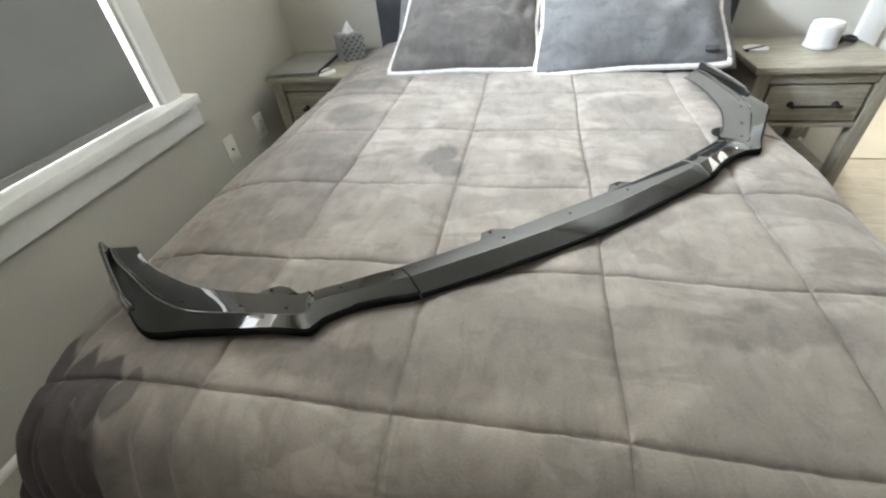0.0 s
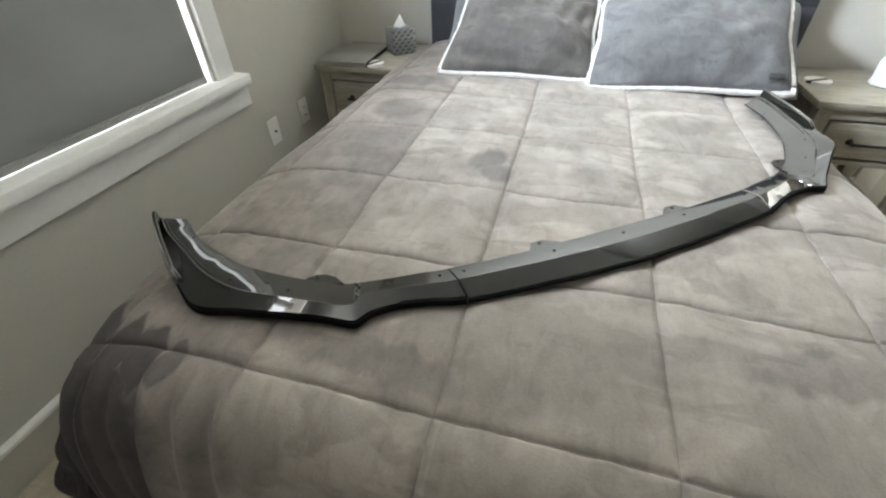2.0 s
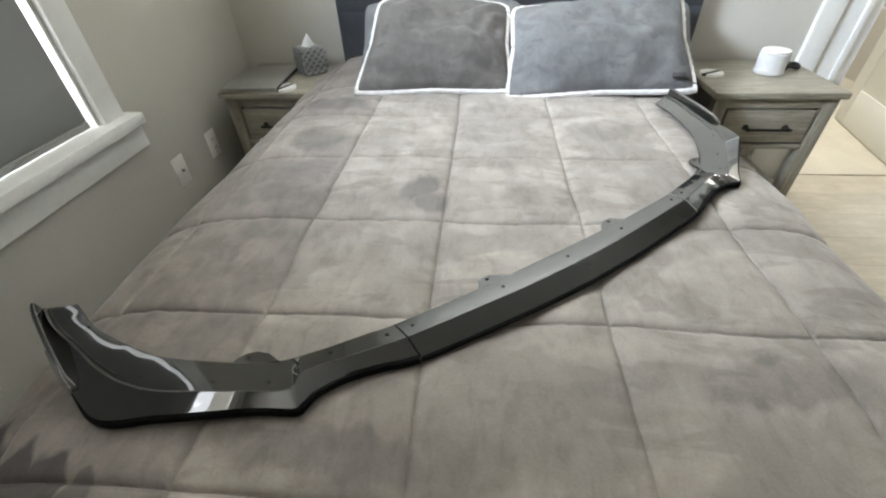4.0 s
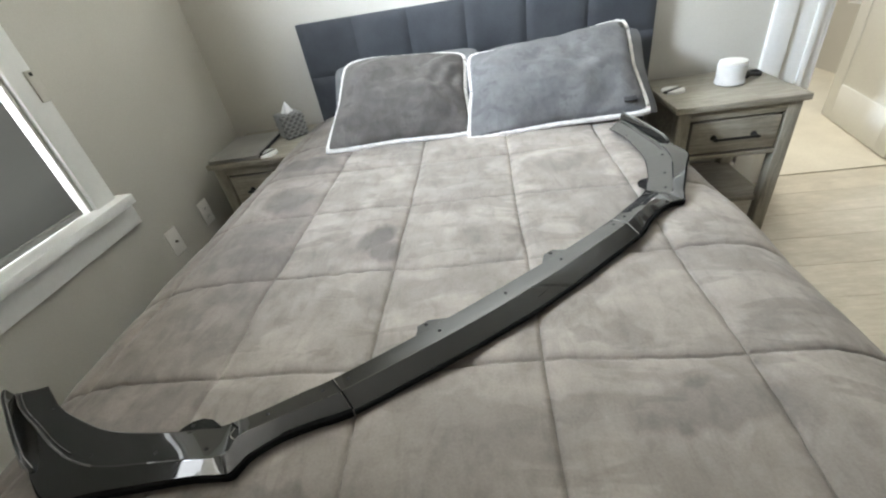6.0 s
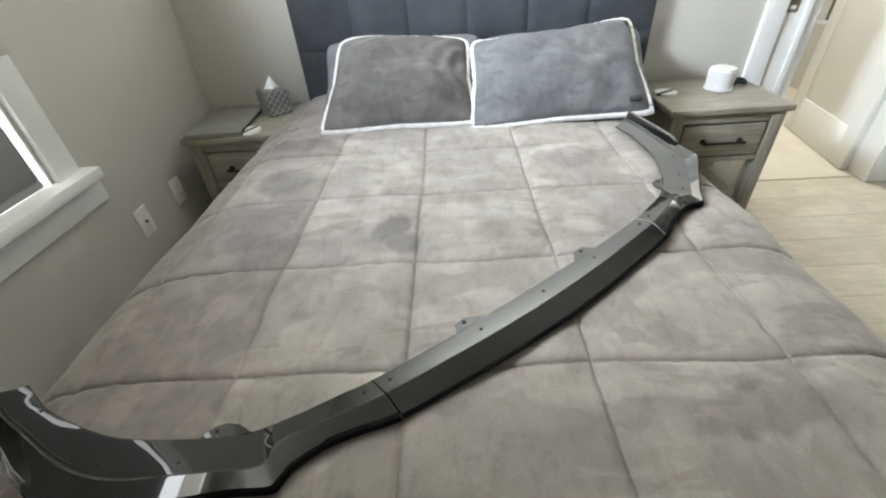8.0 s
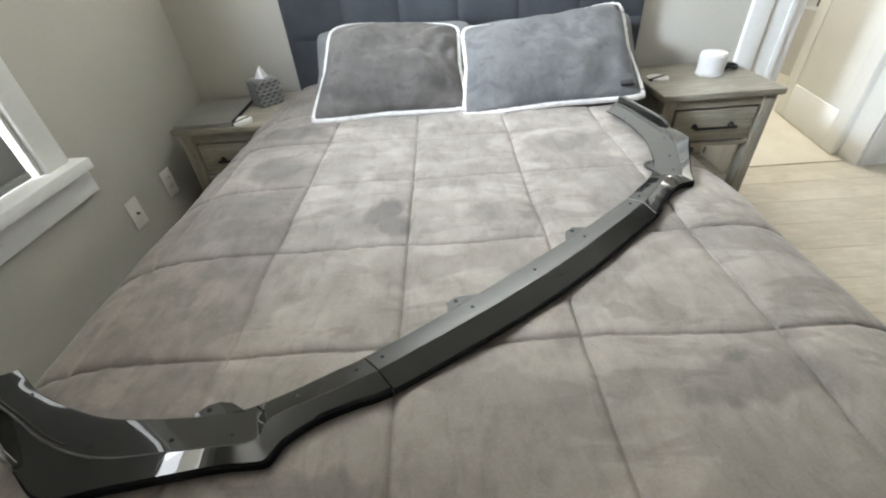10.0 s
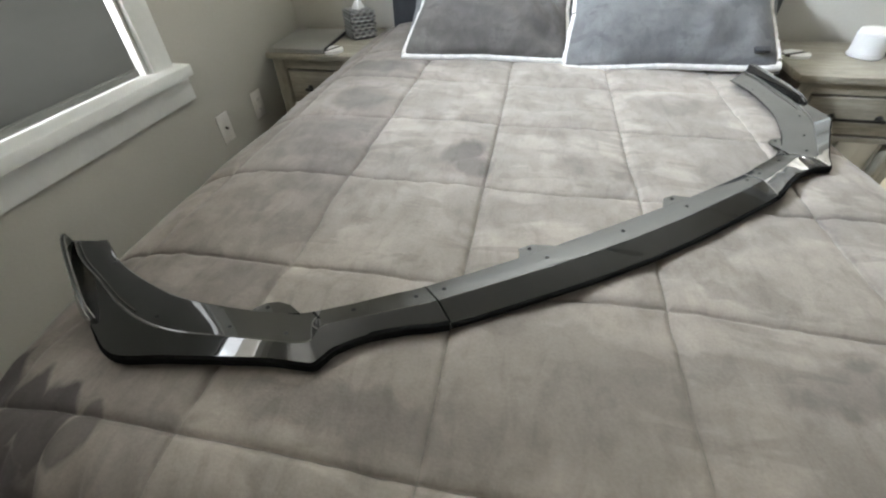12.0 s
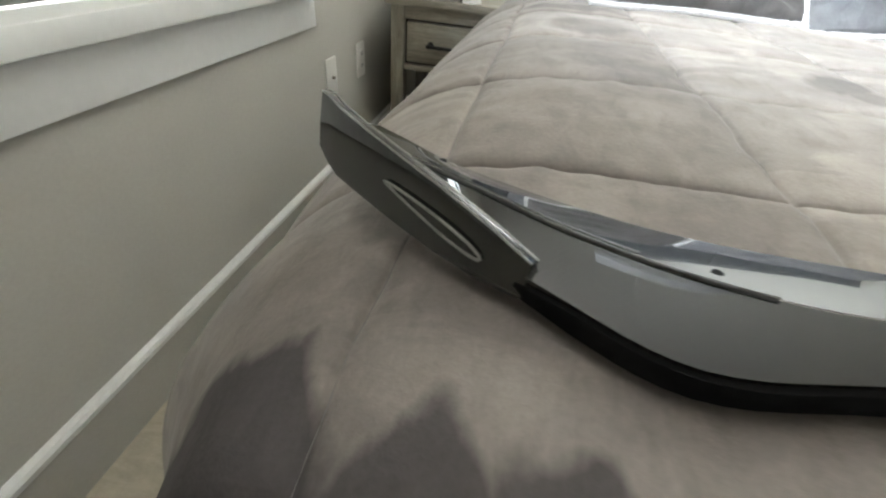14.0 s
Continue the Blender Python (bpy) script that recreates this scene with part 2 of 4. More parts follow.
M_SHADE = mottled("grey_roller_shade", (0.095, 0.095, 0.09), (0.13, 0.13, 0.122), 3, 0.9, 300, 0.3, stretch=(1, 1, 3))
nt = M_SHADE.node_tree
through_light = nt.nodes.new("ShaderNodeBsdfTranslucent")
through_light.inputs[0].default_value = (0.55, 0.55, 0.52, 1)
blend = nt.nodes.new("ShaderNodeMixShader")
blend.inputs[0].default_value = 0.17
nt.links.new(nt.nodes["Principled BSDF"].outputs[0], blend.inputs[1])
nt.links.new(through_light.outputs[0], blend.inputs[2])
nt.links.new(blend.outputs[0], nt.nodes["Material Output"].inputs[0])
M_HEM = mottled("grey_hem_fabric", (0.20, 0.20, 0.19), (0.26, 0.26, 0.245), 3, 0.9, 300, 0.3)
M_PLATE = mottled("white_plastic", (0.759, 0.730, 0.682), (0.821, 0.790, 0.740), 10, 0.35, 80, 0.05)
M_LAPTOP = mottled("silver_aluminium", (0.30, 0.29, 0.265), (0.36, 0.35, 0.325), 8, 0.4, 300, 0.08, metal=0.6)
M_CERAMIC = mottled("white_ceramic", (0.62, 0.605, 0.585), (0.68, 0.665, 0.64), 14, 0.3, 50, 0.1)
M_CREAM = mottled("cream_lid", (0.78, 0.75, 0.67), (0.84, 0.82, 0.76), 14, 0.6, 80, 0.2)
M_STONE = mottled("white_stone", (0.74, 0.73, 0.70), (0.84, 0.83, 0.80), 30, 0.5, 80, 0.1)
M_TISSUE = mottled("tissue_paper", (0.84, 0.84, 0.83), (0.9, 0.9, 0.89), 20, 0.9, 120, 0.3)
mat, nt, bsdf = material("silver_weave", 0.4, 0.3)
chk = nt.nodes.new("ShaderNodeTexChecker")
chk.inputs["Scale"].default_value = 66
nt.links.new(coords(nt, (1, 1, 1), rot=(0, 0, 0)), chk.inputs[0])
nt.links.new(mix(nt, chk.outputs["Fac"], (0.17, 0.17, 0.17), (0.32, 0.32, 0.31)), bsdf.inputs["Base Color"])
M_SILVERWEAVE = mat
M_TAG = mottled("black_label", (0.02, 0.02, 0.022), (0.04, 0.04, 0.045), 30, 0.7, 160, 0.2)
M_FLOOR = wood("light_oak_plank", (0.452, 0.405, 0.312), (0.575, 0.520, 0.409), 0.42, axis=(1.2, 10, 10), scale=4.0)
nt = M_FLOOR.node_tree
bsdf = nt.nodes["Principled BSDF"]
info = nt.nodes.new("ShaderNodeObjectInfo")
nt.links.new(mix(nt, 1.0, bsdf.inputs["Base Color"].links[0].from_socket, ramp(nt, info.outputs["Random"], [(0.0, (0.82, 0.81, 0.80)), (1.0, (1, 1, 1))]), "MULTIPLY"), bsdf.inputs["Base Color"])
M_SUBFLOOR = mottled("plank_gap", (0.308, 0.270, 0.204), (0.370, 0.330, 0.253), 10, 0.8, 60)
M_HALLFLOOR = mottled("cream_hall_floor", (0.513, 0.470, 0.371), (0.595, 0.550, 0.439), 5, 0.6, 90, 0.2)
M_MATTRESS = mottled("mattress_ticking", (0.6, 0.6, 0.6), (0.68, 0.68, 0.68), 10, 0.9, 150)

# ---------- mesh helpers ----------


def mesh_object(name, bm, mat, smooth=True, angle=35):
    bmesh.ops.recalc_face_normals(bm, faces=bm.faces)
    for e in bm.edges:
        if len(e.link_faces) == 2 and e.calc_face_angle(0) > radians(angle):
            e.smooth = False
    for f in bm.faces:
        f.smooth = smooth
    me = bpy.data.meshes.new(name)
    bm.to_mesh(me)
    bm.free()
    if mat:
        me.materials.append(mat)
    return new(name, me)


def part(name, bm, mat, parent, label="", smooth=True, angle=35):
    ob = mesh_object(name, bm, mat, smooth, angle)
    ob.parent = parent
    if label:
        ob["label"] = label
    return ob


def thing(name, place, label, category, group="", kind="", rz=0):
    ob = new(name)
    ob.matrix_world = pose(*place, 0, 0, rz)
    ob.empty_display_size = 0.05
    return tagged(ob, label, category, group, kind)


def box(bm, lo, hi, bevel=0.0, seg=2, m=None):
    v = [bm.verts.new((x, y, z)) for x in (lo[0], hi[0]) for y in (lo[1], hi[1]) for z in (lo[2], hi[2])]
    fs = [bm.faces.new([v[i] for i in f]) for f in ((0, 1, 3, 2), (4, 6, 7, 5), (0, 4, 5, 1), (2, 3, 7, 6), (0, 2, 6, 4), (1, 5, 7, 3))]
    if bevel:
        es = list({e for f in fs for e in f.edges})
        out = bmesh.ops.bevel(bm, geom=es, offset=bevel, segments=seg, affect="EDGES", profile=0.5)
        v = list({w for f in out["faces"] for w in f.verts} | {w for w in v if w.is_valid})
    if m is not None:
        bmesh.ops.transform(bm, matrix=m, verts=[w for w in v if w.is_valid])
    return bm


def boxed(lo, hi, bevel=0.003, seg=2, m=None):
    return box(bmesh.new(), lo, hi, bevel, seg, m)


def lathe(profile, n=40):
    bm = bmesh.new()
    rings = []
    for r, z in profile:
        rings.append([bm.verts.new((r * math.cos(2 * math.pi * i / n), r * math.sin(2 * math.pi * i / n), z)) for i in range(n)])
    for a, b in zip(rings, rings[1:]):
        for i in range(n):
            bm.faces.new((a[i], a[(i + 1) % n], b[(i + 1) % n], b[i]))
    bm.faces.new(rings[0][::-1])
    bm.faces.new(rings[-1])
    return bm


def tube(points, radius, n=8, closed=False, bm=None):
    """A round bar along a line of points."""
    bm = bm or bmesh.new()
    pts = [Vector(p) for p in points]
    rings = []
    for i, p in enumerate(pts):
        a = pts[(i - 1) % len(pts)] if closed or i else p
        b = pts[(i + 1) % len(pts)] if closed or i < len(pts) - 1 else p
        d = (b - a).normalized()
        side = d.cross(Vector((0, 0, 1)))
        side = side.normalized() if side.length > 1e-4 else Vector((1, 0, 0))
        up = side.cross(d).normalized()
        r = radius(i) if callable(radius) else radius
        rings.append([bm.verts.new(p + r * (math.cos(t) * side + math.sin(t) * up)) for t in (2 * math.pi * k / n for k in range(n))])
    pairs = list(zip(rings, rings[1:])) + ([(rings[-1], rings[0])] if closed else [])
    for a, b in pairs:
        for k in range(n):
            bm.faces.new((a[k], a[(k + 1) % n], b[(k + 1) % n], b[k]))
    if not closed:
        bm.faces.new(rings[0][::-1])
        bm.faces.new(rings[-1])
    return bm


# ---------- the room ----------
WX, BY = -0.887, 2.42           # faces of the window wall and the headboard wall
RX, FY, CZ = 3.3, -2.2, 2.44   # right wall, foot wall, ceiling
T = 0.13
WIN = (0.30, 1.44, 0.70, 2.22)  # window opening: y0, y1, z0, z1
DOOR = (1.965, 2.62, 2.05)       # doorway in the headboard wall: x0, x1, height


def structure(name, bm, mat, label, category, smooth=False):
    return tagged(mesh_object(name, bm, mat, smooth), label, category, kind="structure")


bm = bmesh.new()
for lo, hi in (((WX - T, FY, 0), (WX, WIN[0], CZ)), ((WX - T, WIN[1], 0), (WX, BY + T, CZ)),
               ((WX - T, WIN[0], 0), (WX, WIN[1], WIN[2] - 0.02)), ((WX - T, WIN[0], WIN[3]), (WX, WIN[1], CZ))):
    box(bm, lo, hi)
structure("wall_west", bm, M_WALL, "pale greige painted wall with a window", "wall")
bm = bmesh.new()
for lo, hi in (((WX, BY, 0), (DOOR[0], BY + T, CZ)), ((DOOR[1], BY, 0), (RX, BY + T, CZ)), ((DOOR[0], BY, DOOR[2]), (DOOR[1], BY + T, CZ))):
    box(bm, lo, hi)
structure("wall_north", bm, M_WALL, "pale painted wall behind the headboard with a doorway", "wall")
# both openings here are invented, out of view, to let light in
bm = bmesh.new()
for lo, hi in (((RX, FY, 0), (RX + T, 1.25, CZ)), ((RX, 2.25, 0), (RX + T, 3.1, CZ)), ((RX, 4.2, 0), (RX + T, 4.9, CZ)), ((RX, 1.25, 0), (RX + T, 2.25, 0.85)), ((RX, 1.25, 1.95), (RX + T, 2.25, CZ)), ((RX, 3.1, 0), (RX + T, 4.2, 0.5)), ((RX, 3.1, 2.1), (RX + T, 4.2, CZ))):
    box(bm, lo, hi)
structure("wall_east", bm, M_WALL, "plain pale painted wall with two added openings out of view", "wall")
# the opening in this unseen wall is added, no window is known here
bm = bmesh.new()
for lo, hi in (((WX - T, FY - T, 0), (0.1, FY, CZ)), ((1.7, FY - T, 0), (RX + T, FY, CZ)), ((0.1, FY - T, 0), (1.7, FY, 0.9)), ((0.1, FY - T, 2.1), (1.7, FY, CZ))):
    box(bm, lo, hi)
structure("wall_south", bm, M_WALL, "plain pale painted wall with an added opening out of view", "wall")
structure("hall_wall_west", boxed((0.9, BY + T, 0), (1.0, 4.8, CZ), 0), M_WALL, "plain pale hallway wall", "wall")
structure("hall_wall_north", boxed((0.9, 4.8, 0), (RX + T, 4.9, CZ), 0), M_WALL, "plain pale hallway wall", "wall")
structure("ceiling", boxed((WX - T, FY - T, CZ), (RX + T, 4.9, CZ + 0.1), 0), M_CEIL, "flat white painted ceiling", "ceiling")
structure("hall_floor", boxed((1.0, BY + 0.05, -0.003), (RX, 4.8, 0.004), 0.002), M_HALLFLOOR, "pale cream hallway floor", "floor")
floor = structure("floor", boxed((WX - T, FY - T, -0.1), (RX + T, 4.9, -0.004), 0), M_SUBFLOOR, "light oak plank floor", "floor")


def baseboard(name, a, b, face, mat):
    """A board 14 cm high along the line from a to b; face: unit way out of the wall."""
    prof = [(0, 0), (0.014, 0), (0.014, 0.124), (0, 0.124)]
    cap = [(0, 0.124), (0.0165, 0.124), (0.0165, 0.134), (0.012, 0.140), (0.004, 0.143), (0, 0.143)]
    made = []
    for outline in (prof, cap):
        bm = bmesh.new()
        ends = [[bm.verts.new((p[0] + face[0] * d, p[1] + face[1] * d, h)) for d, h in outline] for p in (a, b)]
        n = len(outline)
        for i in range(n):
            bm.faces.new((ends[0][i], ends[0][(i + 1) % n], ends[1][(i + 1) % n], ends[1][i]))
        bm.faces.new(ends[0]), bm.faces.new(ends[1][::-1])
        made.append(bm)
    board = structure(name, made[0], mat, "painted baseboard along the wall with a white upper edge", "baseboard")
    part("cap", made[1], M_TRIM, board, "white moulded upper edge", smooth=False)


# wall colour on this board stands in for the shade on its white face
baseboard("baseboard", (WX, FY), (WX, BY), (1, 0), M_WALL)
baseboard("baseboard", (WX + 0.014, BY), (DOOR[0] - 0.235, BY), (0, -1), M_TRIM)
baseboard("baseboard", (DOOR[1] + 0.092, BY), (RX, BY), (0, -1), M_TRIM)
baseboard("baseboard", (RX, FY), (RX, BY - 0.014), (-1, 0), M_TRIM)

# window in the west wall
win = thing("window_1", (WX, WIN[0], WIN[2]), "white-trimmed window, its grey shade open at the top", "window", kind="structure")
WL, WH = WIN[1] - WIN[0], WIN[3] - WIN[2]
part("sill", boxed((-T, -0.12, -0.036), (0.062, WL + 0.115, 0), 0.004), M_TRIM, win, "white painted sill with rounded nose")
part("apron", boxed((0, -0.13, -0.125), (0.02, WL + 0.13, -0.036), 0.003), M_TRIM, win)
part("casing", boxed((0, WL + 0.0, 0), (0.02, WL + 0.085, WH + 0.09), 0.002), M_TRIM, win)
part("casing", boxed((0, -0.085, 0), (0.02, 0, WH + 0.09), 0.002), M_TRIM, win)
part("casing", boxed((0, 0, WH), (0.02, WL, WH + 0.09), 0.002), M_TRIM, win)
for y0 in (0.0, WL - 0.012):
    part("jamb", boxed((-T, y0, 0), (0, y0 + 0.012, WH), 0.001), M_TRIM, win)
part("frame", boxed((-0.115, 0.012, 0), (-0.085, WL - 0.012, 0.05), 0.003), M_TRIM, win)
part("shade", boxed((-0.012, 0.014, 0.026), (-0.009, WL - 0.031, WH - 0.37), 0.0005, 1), M_SHADE, win, "grey woven shade let down from the top")
part("head_rail", boxed((-0.021, 0.014, WH - 0.37), (-0.001, WL - 0.031, WH - 0.345), 0.004), M_HEM, win, "fabric-covered upper rail of the shade")
part("meeting_stile", boxed((-0.115, WL / 2 - 0.02, 0.05), (-0.085, WL / 2 + 0.02, WH), 0.003), M_TRIM, win)
part("hem_bar", boxed((-0.016, 0.014, 0.004), (-0.005, WL - 0.031, 0.026), 0.003), M_HEM, win, "fabric-covered hem bar of the shade")

mat, nt, bsdf = material("overcast_sky", 1.0)
bsdf.inputs["Base Color"].default_value = (0, 0, 0, 1)
bsdf.inputs["Emission Color"].default_value = (0.92, 0.96, 1.0, 1)
bsdf.inputs["Emission Strength"].default_value = 11
structure("backdrop", boxed((WX - 0.62, -0.6, 0.3), (WX - 0.6, 2.4, 4.2), 0), mat, "plain bright overcast sky outside the window", "backdrop")

cl = thing("cord_cleat", (WX, WIN[1] + 0.068, 1.092), "small grey cord cleat screwed to the window casing", "cord cleat")
part("plate", boxed((0.0, -0.014, -0.045), (0.026, 0.020, 0.045), 0.003), M_WALL, cl)
part("screw", boxed((0.026, -0.004, 0.030), (0.029, 0.006, 0.040), 0.001), M_METAL, cl)

# doorway, casing and the open door
dw = thing("doorway", (DOOR[0], BY, 0), "white-cased doorway to the bright hallway", "doorway", kind="structure")
DWW = DOOR[1] - DOOR[0]
for x0 in (-0.235, DWW + 0.002):
    part("casing", boxed((x0, -0.022, 0), (x0 + 0.09, 0, DOOR[2] + 0.09), 0.003), M_TRIM, dw)
part("casing", boxed((-0.145, -0.022, DOOR[2]), (DWW + 0.002, 0, DOOR[2] + 0.09), 0.003), M_TRIM, dw)
part("jamb", boxed((-0.145, -0.004, 0), (0.0, 0.0, DOOR[2]), 0.001), M_DOOR, dw, "painted jamb board")
part("stop_strip", boxed((-0.058, -0.016, 0), (-0.03, -0.004, DOOR[2]), 0.003), M_DOOR, dw)
part("jamb", boxed((0.0, 0.0, 0), (0.016, T + 0.02, DOOR[2]), 0.001), M_TRIM, dw)
part("jamb", boxed((DWW - 0.018, -0.018, 0), (DWW, T + 0.02, DOOR[2]), 0.001), M_TRIM, dw)
plate = part("strike_plate", boxed((-0.138, -0.0065, 0.872), (-0.088, -0.004, 0.93), 0.001), M_NICKEL, dw, "brushed nickel strike plate")
part("latch_hole", boxed((-0.126, -0.0072, 0.885), (-0.10, -0.0065, 0.90), 0.0002, 1), M_PLATE, plate)

door = thing("door_1", (DOOR[1] - 0.02, BY + T - 0.02, 0.008), "white two-panel door standing open into the hallway", "door", kind="structure", rz=79)
DL = 0.74
bm = boxed((0, 0.006, 0), (DL, 0.030, 2.03), 0.001)
part("core", bm, M_DOOR, door)
for y0, y1 in ((0.0, 0.006), (0.030, 0.036)):
    for lo, hi in (((0, 0), (0.11, 2.03)), ((DL - 0.11, 0), (DL, 2.03)), ((0.11, 0), (DL - 0.11, 0.22)), ((0.11, 0.86), (DL - 0.11, 1.0)), ((0.11, 1.91), (DL - 0.11, 2.03))):
        part("rail", boxed((lo[0], y0, lo[1]), (hi[0], y1, hi[1]), 0.0025), M_DOOR, door)

# spring stop on the baseboard beyond the doorway
stop = thing("door_stop", (2.80, BY - 0.014, 0.07), "small metal spring door stop on the baseboard", "door stop")
part("spring", tube([(0.007 * math.cos(i * 0.9), -0.004 - i * 0.0011, 0.007 * math.sin(i * 0.9)) for i in range(60)], 0.0013, 5), M_NICKEL, stop)
bm = lathe([(0.008, 0), (0.009, 0.004), (0.008, 0.012), (0.005, 0.014)], 12)
bmesh.ops.transform(bm, matrix=pose(0, -0.07, 0, 90), verts=bm.verts)
part("tip", bm, M_PLATE, stop)
bm = lathe([(0.011, 0), (0.011, 0.004), (0.007, 0.007)], 12)
bmesh.ops.transform(bm, matrix=pose(0, 0, 0, 90), verts=bm.verts)
part("base", bm, M_NICKEL, stop)

# outlets on the west wall
for y, kind in ((1.922, "outlet"), (1.673, "cable")):
    pl = thing("wall_outlet" if kind == "outlet" else "cable_plate", (WX, y, 0.412),
               "white duplex outlet plate on the wall" if kind == "outlet" else "white blank cable plate on the wall", "outlet" if kind == "outlet" else "wall plate")
    part("plate", boxed((0, -0.036, -0.058), (0.006, 0.036, 0.058), 0.003), M_PLATE, pl)
    if kind == "outlet":
        for dz in (-0.02, 0.02):
            s = part("socket", boxed((0.006, -0.016, dz - 0.014), (0.0085, 0.016, dz + 0.014), 0.002), M_PLATE, pl)
            for dy in (-0.006, 0.006):
                part("slot", boxed((0.0085, dy - 0.0012, dz - 0.004), (0.0089, dy + 0.0012, dz + 0.006), 0), M_HOLE, s)
    else:
        bm = lathe([(0.005, 0), (0.005, 0.009), (0.003, 0.010)], 12)
        bmesh.ops.transform(bm, matrix=pose(0.006, 0, 0, 0, 90, 0), verts=bm.verts)
        part("connector", bm, M_NICKEL, pl)

# long bar added out of view under the ceiling, its lamp turned to the headboard wall
lamp = thing("fill_light_mount", (0.72, 1.60, CZ), "long white bar added out of view to carry the fill light", "ceiling light")
part("reflector", boxed((-0.83, -0.055, -0.012), (0.83, 0.055, 0.012), 0.004, 2, pose(0, -0.018, -0.248, 76, 0, 0)), M_CEIL, lamp)
for x in (-0.6, 0.6):
    part("hanger", tube([(x, -0.022, 0), (x, -0.022, -0.20)], 0.003, 8), M_CEIL, lamp)

# ---------- bed ----------
TOP = 0.676
COLS = [-0.332, -0.047, 0.24, 0.536, 0.837, 1.128]
ROWS_Y = [0.145, 0.438, 0.722, 1.003, 1.298, 1.590, 1.88]
PX = [(-0.66, 0.045), (-0.655, 0.12), (-0.635, 0.26), (-0.605, 0.37), (-0.557, 0.465), (-0.49, 0.555), (-0.42, 0.615), (-0.35, 0.650), (-0.28, 0.669), (-0.20, TOP),
      (0.90, TOP), (0.96, 0.674), (1.02, 0.655), (1.075, 0.612), (1.125, 0.55), (1.165, 0.47), (1.195, 0.34), (1.21, 0.20), (1.22, 0.045)]
PY = [(0.268, 0.045), (0.272, 0.20), (0.282, 0.36), (0.296, 0.47), (0.312, 0.545), (0.332, 0.605), (0.358, 0.648), (0.395, 0.669), (0.45, TOP), (2.31, TOP)]


def along(prof, step):
    """Even steps along a profile, its corners rounded: (coordinate, height)."""
    pts = [Vector((a, b)) for a, b in prof]
    out, gone, want = [], 0.0, 0.0
    for a, b in zip(pts, pts[1:]):
        d = (b - a).length
        while want <= gone + d:
            out.append(a.lerp(b, (want - gone) / d))
            want += step
        gone += d
    for _ in range(30):
        out = [out[0]] + [(p + 2 * q + r) / 4 for p, q, r in zip(out, out[1:], out[2:])] + [out[-1]]
    return out


def with_seams(line, seams):
    """The line with closer steps at and beside every seam."""
    extra = []
    for p, q in zip(line, line[1:]):
        extra.append(p)
        for c in seams:
            for d in (-0.0085, -0.0045, -0.002, 0, 0.002, 0.0045, 0.0085):
                if min(p.x, q.x) < c + d < max(p.x, q.x):
                    extra.append(p.lerp(q, (c + d - p.x) / (q.x - p.x)))
    return sorted(extra + [line[-1]], key=lambda p: p.x)


def quilt_height(x, y):
    """Puffed squares between tightly stitched seams, with short puckers along the stitching."""
    dx = min(abs(x - c) for c in COLS)
    dy = min(abs(y - r) for r in ROWS_Y)
    puff = (1 - math.exp(-dx / 0.028)) * (1 - math.exp(-dy / 0.028))
    h = 0.0050 * puff - 0.0068 * max(math.exp(-(dx / 0.0042)), math.exp(-(dy / 0.0042))) - 0.001
    h += 0.006 * noise.noise((x * 4.1, y * 4.1, 0.3)) + 0.0035 * noise.noise((x * 9, y * 10, 2.2))
    sag = max(0.0, min(1.0, (0.12 - x) / 0.4)) * max(0.0, min(1.0, (0.95 - y) / 0.4))
    h -= 0.012 * sag
    h += 0.0040 * math.exp(-dy / 0.024) * noise.noise((x * 34, y * 7, 4.0))
    h += 0.0040 * math.exp(-dx / 0.024) * noise.noise((x * 7, y * 34, 8.0))
    return h


